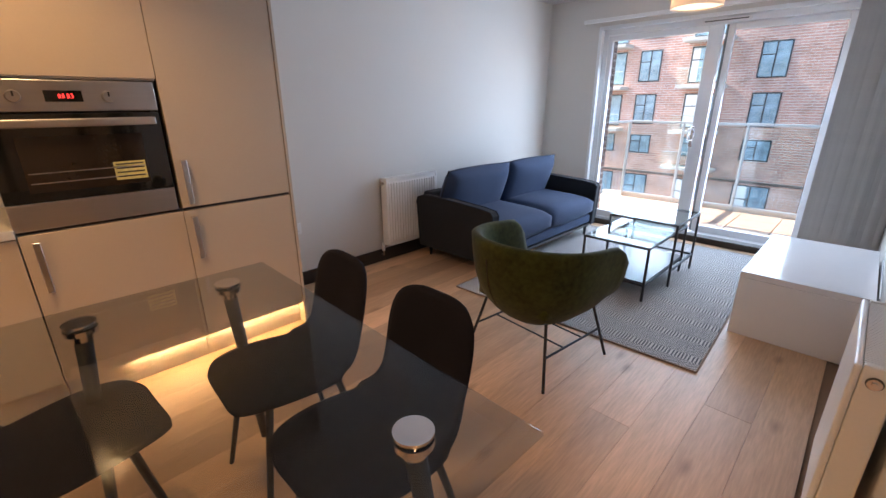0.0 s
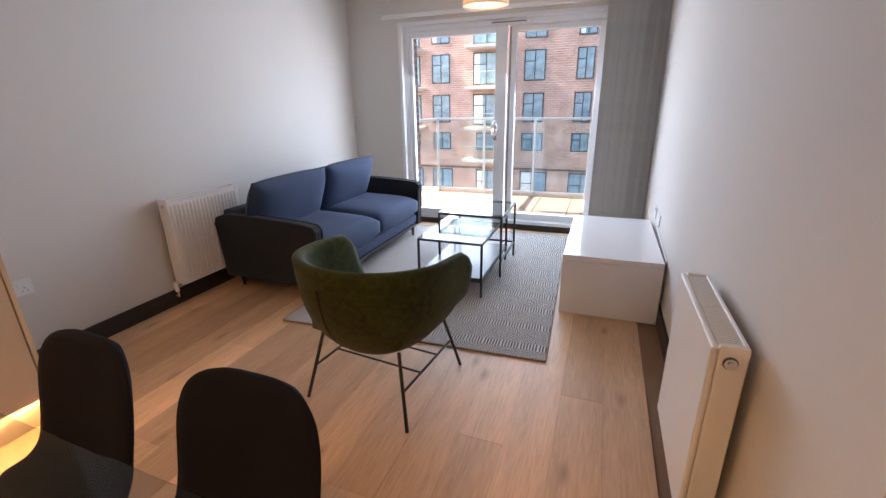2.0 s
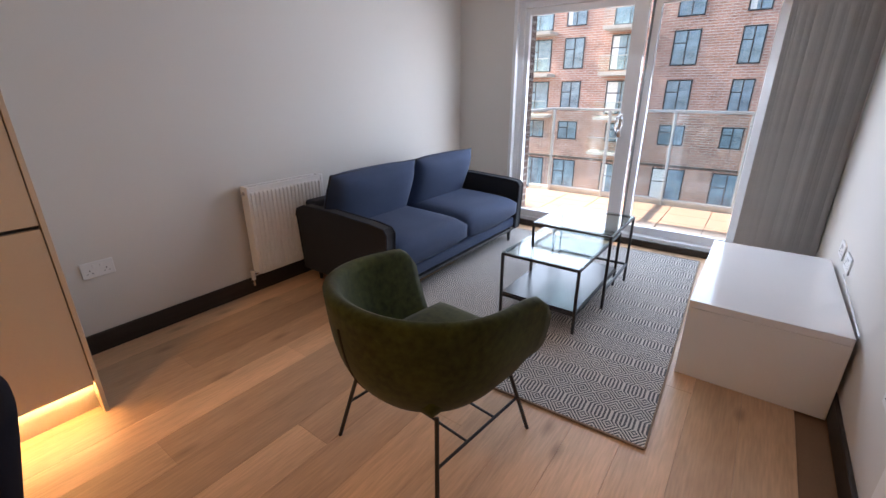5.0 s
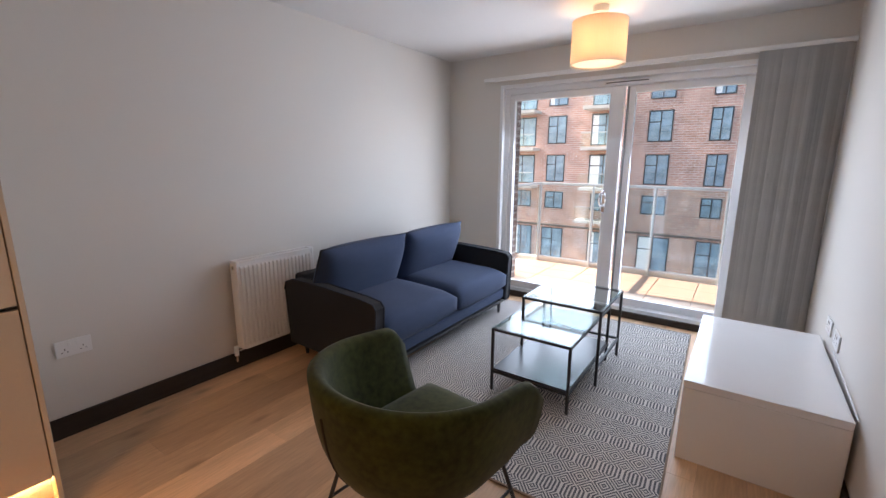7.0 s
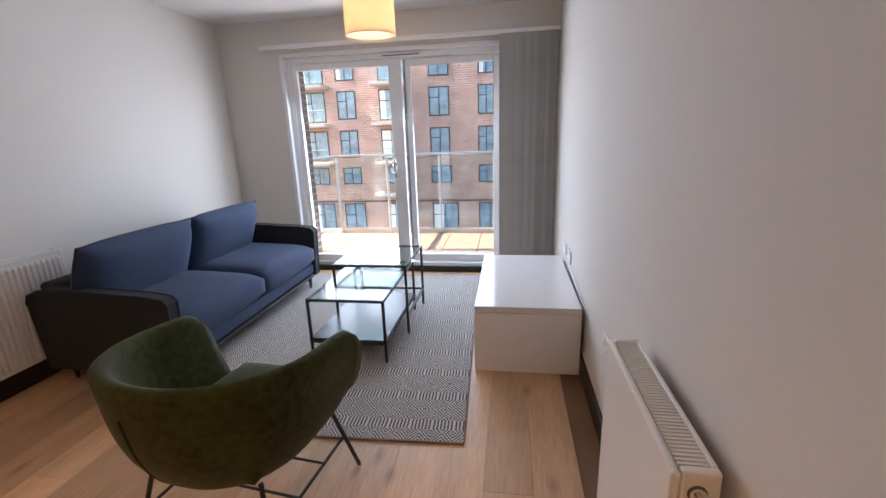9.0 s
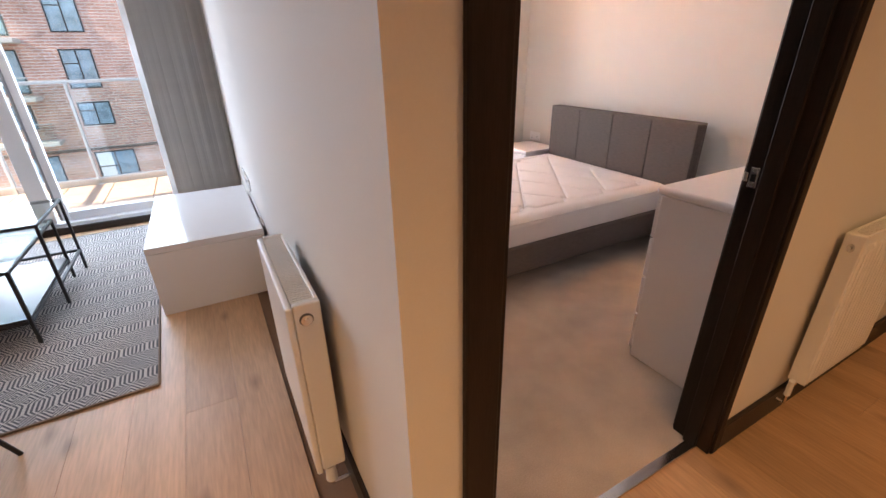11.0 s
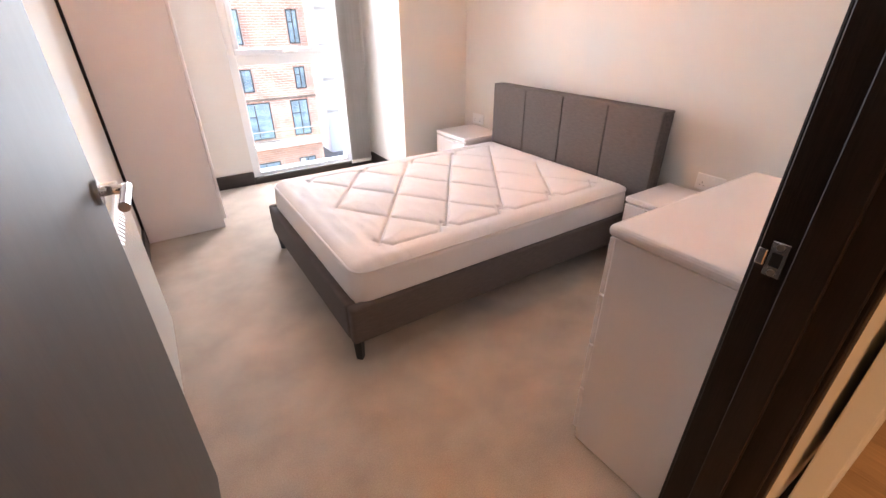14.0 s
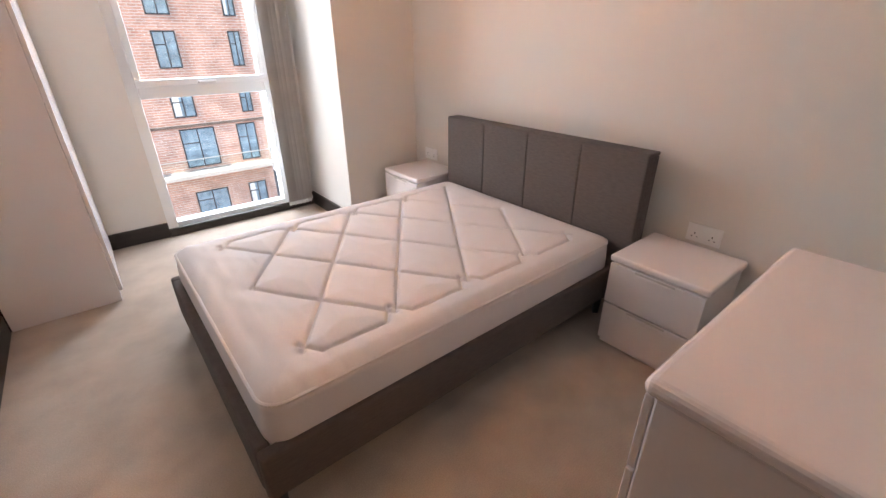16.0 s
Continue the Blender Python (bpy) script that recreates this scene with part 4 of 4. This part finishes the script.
def shell_chair(m, label):
    c = thing("dining_chair", m, label, "chair", "chairs round the table")
    key = [(0.228, 0.440, 0.10), (0.215, 0.454, 0.165), (0.17, 0.462, 0.205), (0.08, 0.462, 0.224), (-0.02, 0.454, 0.224), (-0.10, 0.450, 0.212), (-0.165, 0.466, 0.196), (-0.205, 0.51, 0.184), (-0.225, 0.57, 0.180), (-0.24, 0.63, 0.182), (-0.255, 0.70, 0.181), (-0.267, 0.755, 0.170), (-0.274, 0.79, 0.148), (-0.278, 0.812, 0.112), (-0.280, 0.824, 0.060)]
    path = []
    for a in range(len(key) - 1):
        p = [Vector(key[max(0, min(len(key) - 1, a + d))]) for d in (-1, 0, 1, 2)]
        for f in (0.0, 0.25, 0.5, 0.75):
            path.append(0.5 * (2 * p[1] + (p[2] - p[0]) * f + (2 * p[0] - 5 * p[1] + 4 * p[2] - p[3]) * f * f + (3 * p[1] - p[0] - 3 * p[2] + p[3]) * f ** 3))
    outer = []
    n = 16
    for i, (y, z, w) in enumerate(path):
        d = path[min(len(path) - 1, i + 1)] - path[max(0, i - 1)]
        ln = math.hypot(d[0], d[1])
        ny, nz = d[1] / ln, -d[0] / ln                    # towards the sitter
        lift = 0.030 * min(1.0, w / 0.2) ** 2 if i > 20 else 0.014 * min(1.0, w / 0.2) ** 2
        thin = min(1.0, (i + 1) / 4, (len(path) - i) / 5)
        face = [(w * u, y + ny * lift * abs(u) ** 2.4, z + nz * lift * abs(u) ** 2.4, u) for u in [2 * k / n - 1 for k in range(n + 1)]]
        loop = [(a, b + ny * 0.018 * thin * (1 - abs(u) ** 6), c + nz * 0.018 * thin * (1 - abs(u) ** 6)) for a, b, c, u in face]
        loop += [(a, b - ny * (0.002 + 0.020 * thin * (1 - abs(u) ** 6)), c - nz * (0.002 + 0.020 * thin * (1 - abs(u) ** 6))) for a, b, c, u in face[::-1]]
        outer.append(loop)
    part("shell", sheet(outer, True), CHARCOAL, c, "charcoal padded seat shell", smooth=True)
    for sx in (-1, 1):
        for y0, y1 in ((0.12, 0.20), (-0.12, -0.22)):
            part("leg", taper((sx * 0.20, y1, 0), (sx * 0.13, y0, 0.43), 0.009, 0.013, 12), BLACK, c)
    for y0 in (0.125, -0.125):
        part("under_rail", rod((-0.132, y0, 0.418), (0.132, y0, 0.418), 0.009, 8), BLACK, c)
    return c


ch = shell_chair(pose(-0.835, 0.545, 0, 0, 0, 180), "charcoal fabric dining chair with black legs at the glass table")
copy_thing(ch, pose(-1.335, 0.545, 0, 0, 0, 177))
copy_thing(ch, pose(-1.43, -0.07, 0, 0, 0, 4))

# ---- bedroom ----
bed = thing("bed", pose(1.035, 2.12, 0), "grey linen upholstered double bed frame with panelled headboard", "bed")
BL, BW2 = 1.765, 1.31
part("side_rail", block((0.0, 0.04, 0.11), (BL, 0.085, 0.288), 0.014, 3), LINEN, bed)
part("side_rail", block((0.0, BW2 - 0.02, 0.11), (BL, BW2 + 0.025, 0.288), 0.014, 3), LINEN, bed)
part("foot_rail", block((-0.002, 0.0855, 0.11), (0.045, BW2 - 0.0205, 0.288), 0.014, 3), LINEN, bed)
part("slat_base", block((0.046, 0.086, 0.19), (BL, BW2 - 0.021, 0.195)), BLACK, bed)
for x in (0.035, BL - 0.05):
    for y in (0.085, BW2 - 0.02):
        part("leg", taper((x, y, 0), (x, y, 0.118), 0.019, 0.026, 4), BLACK, bed, "short black block leg")
hbd = part("headboard", block((BL + 0.002, -0.025, 0.08), (BL + 0.03, BW2 + 0.025, 0.845), 0.008, 2), LINEN, bed, "grey linen headboard")
for i in range(4):
    y0 = -0.025 + i * (BW2 + 0.05) / 4
    part("panel", block((BL - 0.028, y0 + 0.001, 0.08), (BL + 0.0015, y0 + (BW2 + 0.05) / 4 - 0.001, 0.85), 0.007, 3), LINEN, hbd)
part("top_roll", block((BL - 0.026, -0.027, 0.838), (BL + 0.072, BW2 + 0.027, 0.856), 0.008, 3), LINEN, hbd)
part("back_board", block((BL + 0.0305, -0.025, 0.08), (BL + 0.07, BW2 + 0.025, 0.838), 0.006, 2), LINEN, hbd)

mt = thing("mattress", pose(1.078, 2.185, 0.196), "bare white quilted mattress on the bed frame", "mattress")
ML, MW, MH = 1.685, 1.25, 0.243


def seam_lines():
    """Quilting: a long frame with chamfered corners, crossed by diagonals, as (x, y) polylines."""
    x0, x1, y0, y1 = 0.17, ML - 0.14, 0.14, MW - 0.14
    out = []
    step = (x1 - x0) / 4
    for a in range(-2, 5):
        for sg in (1, -1):
            p = [(x0 + a * step + f * step * 2, y0 + (y1 - y0) * (f if sg > 0 else 1 - f)) for f in np.linspace(0, 1, 41)]
            p = [q for q in p if x0 - 1e-6 <= q[0] <= x1 + 1e-6]
            if len(p) > 1:
                out.append(p)
    return out


def seg_dist(px, py, lines):
    best = 9.0
    for ln in lines:
        (ax, ay), (bx, by) = ln[0], ln[-1]
        vx, vy = bx - ax, by - ay
        f = max(0.0, min(1.0, ((px - ax) * vx + (py - ay) * vy) / (vx * vx + vy * vy)))
        best = min(best, math.hypot(px - ax - f * vx, py - ay - f * vy))
    return best


LINES = seam_lines()
# pairs of scalloped borders down both long sides
SCALLOP = []
for s in range(4):
    xs = 0.17 + (ML - 0.31) / 4 * s
    w3 = (ML - 0.31) / 4
    for yb, sg in ((0.14, 1), (MW - 0.14, -1)):
        SCALLOP.append([(xs + 0.16 * w3, yb - sg * 0.03), (xs + 0.84 * w3, yb - sg * 0.03)])
        SCALLOP.append([(xs, yb + sg * 0.05), (xs + 0.16 * w3, yb - sg * 0.03)])
        SCALLOP.append([(xs + w3, yb + sg * 0.05), (xs + 0.84 * w3, yb - sg * 0.03)])
ALL = LINES + SCALLOP
bm = bmesh.new()
nx, ny = 290, 214
vs = {}
for i in range(nx + 1):
    for j in range(ny + 1):
        x, y = ML * i / nx, MW * j / ny
        ex, ey = min(x, ML - x), min(y, MW - y)
        e = min(1.0, min(ex, ey) / 0.06)
        z = MH - 0.022 + 0.022 * (1 - (1 - e) ** 2.2)
        inside = min(1.0, min(ex, ey) / 0.12)
        d = seg_dist(x, y, ALL)
        z -= 0.010 * math.exp(-(d / 0.0065) ** 2) * inside
        z += 0.016 * inside * min(1, d / 0.09) ** 0.5
        z += 0.0035 * noise.noise((x * 6, y * 6, 1)) * inside + 0.003 * noise.noise((x * 22, y * 9, 5)) * (1 if x < 0.25 else 0.35)
        # rounded plan corners
        cx, cy = min(max(x, 0.07), ML - 0.07), min(max(y, 0.07), MW - 0.07)
        dx, dy = x - cx, y - cy
        r = math.hypot(dx, dy)
        if dx and dy and r > 0:
            lim = max(abs(dx), abs(dy))
            x, y = cx + dx / r * lim, cy + dy / r * lim
        vs[i, j] = bm.verts.new((x, y, z))
for i in range(nx):
    for j in range(ny):
        bm.faces.new((vs[i, j], vs[i + 1, j], vs[i + 1, j + 1], vs[i, j + 1]))
part("quilted_top", bm, MATTRESS, mt, smooth=True)
rimk = [(i, 0) for i in range(nx)] + [(nx, j) for j in range(ny)] + [(i, ny) for i in range(nx, 0, -1)] + [(0, j) for j in range(ny, 0, -1)]


def corner_xy(i, j):
    x, y = ML * i / nx, MW * j / ny
    cx, cy = min(max(x, 0.07), ML - 0.07), min(max(y, 0.07), MW - 0.07)
    dx, dy = x - cx, y - cy
    r = math.hypot(dx, dy)
    if dx and dy and r > 0:
        lim = max(abs(dx), abs(dy))
        return cx + dx / r * lim, cy + dy / r * lim
    return x, y


rows = []
for f in (0.0, 0.12, 0.3, 0.5, 0.7, 0.88, 1.0):
    bulge = 1 + 0.010 * math.sin(f * math.pi)
    rows.append([(ML / 2 + (corner_xy(*k)[0] - ML / 2) * bulge, MW / 2 + (corner_xy(*k)[1] - MW / 2) * bulge, (MH - 0.022) * f) for k in rimk])
part("border", sheet(rows, True), MATTRESS, mt, smooth=True)
for z in (0.012, MH - 0.022):
    bm = bmesh.new()
    pts = [corner_xy(*k) for k in rimk[::3]]
    for a, b in zip(pts, pts[1:] + pts[:1]):
        rod((*a, z), (*b, z), 0.006, 6, bm)
    part("piping", bm, MATTRESS, mt)
part("care_label", block((-0.012, 0.52, -0.03), (-0.009, 0.60, 0.03), 0.001, 1), PLASTIC, mt, "white care label hanging at the foot")


def nightstand(m, label):
    t = thing("nightstand", m, label, "nightstand", "nightstands beside the bed")
    part("body", block((0.012, 0.012, 0.0), (0.375, 0.398, 0.43), 0.004, 2), PINKWHITE, t)
    part("top", block((-0.004, 0.0, 0.431), (0.38, 0.41, 0.462), 0.010, 3), PINKWHITE, t)
    for z0, z1 in ((0.03, 0.222), (0.230, 0.425)):
        d = part("drawer_front", block((-0.004, 0.008, z0), (0.0115, 0.402, z1), 0.003, 2), PINKWHITE, t)
        part("grip", block((-0.010, 0.13, z1 - 0.028), (-0.0045, 0.28, z1 - 0.012), 0.003, 2), PINKWHITE, d)
        # thin darker strip painting the shade above the grip
        part("grip_shadow", block((-0.0052, 0.122, z1 - 0.011), (-0.0042, 0.288, z1 - 0.002)), GRIP_SHADE, d)
    return t


n1 = nightstand(pose(2.548, 1.66, 0), "small pale gloss two-drawer nightstand below a socket")
copy_thing(n1, pose(2.548, 3.50, 0))

cd = thing("chest_of_drawers", pose(1.525, 1.085, 0), "pale gloss chest of drawers with rounded top edges", "chest of drawers")
part("body", block((0.004, 0.0, 0.0), (0.756, 0.345, 0.775), 0.006, 2), PINKWHITE, cd)
part("top", block((-0.008, 0.0, 0.776), (0.768, 0.365, 0.812), 0.017, 4), PINKWHITE, cd)
for k in range(4):
    z0 = 0.04 + k * 0.184
    for x0, x1 in ((0.008, 0.752),):
        d = part("drawer_front", block((x0, 0.346, z0), (x1, 0.362, z0 + 0.178), 0.003, 2), PINKWHITE, cd)
        part("grip", block((0.30, 0.3625, z0 + 0.150), (0.46, 0.368, z0 + 0.166), 0.003, 2), PINKWHITE, d)

wr = thing("wardrobe", pose(0.352, 3.955, 0), "tall pale gloss wardrobe between wall and window", "wardrobe")
part("body", block((0.0, 0.0, 0.0), (0.46, 0.79, 2.15), 0.003, 2), PINKWHITE, wr)
for y0, y1 in ((0.003, 0.394), (0.397, 0.787)):
    d = part("door", block((0.4605, y0, 0.06), (0.48, y1, 2.14), 0.003, 2), PINKWHITE, wr)
# shade of the gap between wardrobe and wall, put in as a dark strip
part("gap_shade", block((-0.016, 0.004, 0.0), (-0.001, 0.03, 2.15)), WENGE, wr, "dark strip standing in for the shaded gap against the wall")

# ---- balcony ----
structure("balcony_floor", block((-2.75, YW + 0.3, -0.2), (1.1, 6.25, 0.06)), RENDERED, "pale concrete balcony slab")
bal = tagged(thing("balustrade", pose(0, 6.15, 0.06), "glass balcony balustrade with pale metal rail", "balustrade"), kind="structure")
RAILM = material("pale_grey_rail", (0.5, 0.53, 0.54), 0.4, 0.6, vary=0.03)
part("top_rail", block((-2.48, -0.025, 1.03), (1.05, 0.025, 1.06), 0.006, 2), RAILM, bal)
part("bottom_rail", block((-2.48, -0.02, 0.06), (1.05, 0.02, 0.09), 0.004, 2), RAILM, bal)
part("side_rail", block((-2.48, -1.07, 1.03), (-2.43, -0.026, 1.06), 0.006, 2), RAILM, bal)
for x in (-2.46, -1.78, -1.09, -0.40, 0.30):
    part("post", block((x - 0.012, -0.024, 0), (x + 0.012, 0.024, 1.03), 0.003, 1), RAILM, bal)
for x0, x1 in ((-2.44, -1.80), (-1.76, -1.11), (-1.07, -0.42), (-0.38, 0.28)):
    part("glass_panel", block((x0, -0.005, 0.095), (x1, 0.005, 1.025)), RAILGLASS, bal).visible_shadow = False
part("side_glass", block((-2.464, -1.03, 0.095), (-2.456, -0.03, 1.025)), RAILGLASS, bal).visible_shadow = False
kerb = structure("balcony_kerb", block((-2.75, 6.1505, 0.0605), (1.1, 6.25, 0.12), 0.006, 2), RENDERED, "pale concrete balcony edge")
slabs = tagged(thing("balcony_paving", pose(0, 0, 0.0605), "terracotta paving slabs on the balcony", "paving"), kind="structure")
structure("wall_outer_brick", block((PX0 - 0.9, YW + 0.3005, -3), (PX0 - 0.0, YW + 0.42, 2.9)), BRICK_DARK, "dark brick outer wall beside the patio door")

# ---- block of flats opposite ----
flats = thing("apartment_building", pose(-10, 36, -11), "red brick apartment building across the street", "building")
part("wall", block((-26, 0, 0), (21.6, 10, 24)), BRICK, flats)
part("roof", block((-26.2, -0.2, 24.001), (21.8, 10.2, 24.5), 0.05, 1), RENDERED, flats)
for z in (6.9,):
    part("string_course", block((-26, -0.05, z), (21.6, -0.001, z + 0.18)), BRICK_DARK, flats)


def far_window(x0, x1, z0, z1):
    x0, x1, z0, z1 = x0 + 10, x1 + 10, z0 + 11, z1 + 11
    w, h = x1 - x0, z1 - z0
    bm = block((0, -0.03, 0), (w, -0.002, 0.09))
    for lo, hi in (((0, -0.03, h - 0.09), (w, -0.002, h)), ((0, -0.03, 0.09), (0.09, -0.002, h - 0.09)), ((w - 0.09, -0.03, 0.09), (w, -0.002, h - 0.09)), ((w * 0.48, -0.03, 0.09), (w * 0.48 + 0.08, -0.002, h - 0.09)), ((0.09, -0.028, h * 0.62), (w * 0.48, -0.002, h * 0.62 + 0.07))):
        block(lo, hi, bm=bm)
    o = part("window", bm, DARKFRAME, flats, m=pose(x0, 0, z0))
    part("pane", block((0.09, -0.012, 0.09), (w - 0.09, -0.0015, h - 0.09)), FARGLASS, o)
    if random.random() < 0.5:
        part("curtain", block((0.1, -0.014, 0.1), (w * random.uniform(0.2, 0.45), -0.0125, h - 0.1)), UPVC, o)


def far_balcony(x0, x1, z):
    x0, x1, z = x0 + 10, x1 + 10, z + 11
    o = part("balcony", block((0, -1.5, -0.22), (x1 - x0, -0.001, 0)), RENDERED, flats, m=pose(x0, 0, z))
    part("glass_front", block((0, -1.5, 0.02), (x1 - x0, -1.47, 1.05)), RAILGLASS, o)
    part("rail", block((0, -1.52, 1.05), (x1 - x0, -1.45, 1.1)), RAILM, o)


for head in (8.0, 5.0, 1.9):
    for x0, x1 in ((-30.5, -28.9), (-26, -24.4), (-22, -20.4), (-14.25, -12.68), (-6.6, -4.97), (-2.7, -1.44), (1.2, 2.6), (5.66, 7.03), (10.2, 11.0)):
        far_window(x0, x1, head - 2.22, head)
    for x0, x1 in ((-17.6, -15.3), (-10.7, -8.5)):
        far_window(x0, x1, head - 2.4, head)
        far_balcony(x0 - 0.3, x1 + 0.4, head - 2.55)
for x0, x1 in ((-22, -20.4), (-17.4, -15.5), (-14.25, -12.65), (-10.4, -8.8), (-6.6, -4.9), (-2.7, -1.4), (5.74, 7.14), (10.16, 10.98)):
    far_window(x0, x1, -2.55 if x0 < 3 else -3.44, -1.12 if x0 < 3 else -1.87)
for x0, x1 in ((-22, -20.4), (-17.4, -15.3), (-14.4, -12.5), (-10.4, -8.4), (-6.6, -4.4), (-2.7, -0.8), (5.76, 8.0), (9.5, 10.85)):
    far_window(x0, x1, -6.9, -4.2)
    far_window(x0, x1, -10.6, -8.7)
far_balcony(3.6, 11.4, -7.1)
far_balcony(-11.2, -7.8, -3.2)
# made-up pale building, added so the view beyond the flats stays bright white
pale = thing("apartment_building", pose(20, 44, -11), "added pale block filling the blown-out white beyond the red brick flats", "building")
part("wall", block((-5, 0, 0), (40, 10, 22)), UPVC, pale)
for z in (4, 7, 10, 13, 16):
    part("string_course", block((-5, -0.06, z), (40, -0.001, z + 0.25)), RENDERED, pale)
structure("ground", block((-900, 6.9, -11.5), (900, 2000, -11.0)), GROUND, "grey street paving below the flats")

# ---- paving slabs and floor planks ----
slab = None
for i in range(9):
    for j in range(3):
        mm = pose(-2.56 + 0.40 * i, YW + 0.32 + 0.345 * j, 0)
        if slab is None:
            slab = part("paving_slab", block((0.003, 0.003, 0.0), (0.397, 0.342, 0.02), 0.003, 1), DECK, slabs, m=mm)
        else:
            again(slab, "paving_slab", slabs, mm)

boards = tagged(thing("floor_planks", pose(0, 0, 0), "pale oak plank floor", "floor"), kind="structure")
PW, PL = 0.19, 1.86
meshes = {}


def plank(x, y0, y1):
    key = round(y1 - y0, 3)
    m = pose(x, y0, 0)
    if key not in meshes:
        meshes[key] = part("plank", block((0.0003, 0.0003, -0.0135), (PW - 0.0003, key - 0.0003, 0.0), 0.0007, 1), OAK, boards, m=m)
    else:
        again(meshes[key], "plank", boards, m)


row = 0
x = XL
while x < 3.1:
    end = YW if x + PW < XR + 0.12 else YD + 0.03
    if XR - 0.02 < x + PW and x < 0.36:
        end = YD
    y = YS - (row * 0.73) % PL
    while y < end:
        a, b = max(y, YS), min(y + PL, end)
        if b - a > 0.02:
            plank(x, round(a, 3), round(b, 3))
        y += PL
    x += PW
    row += 1
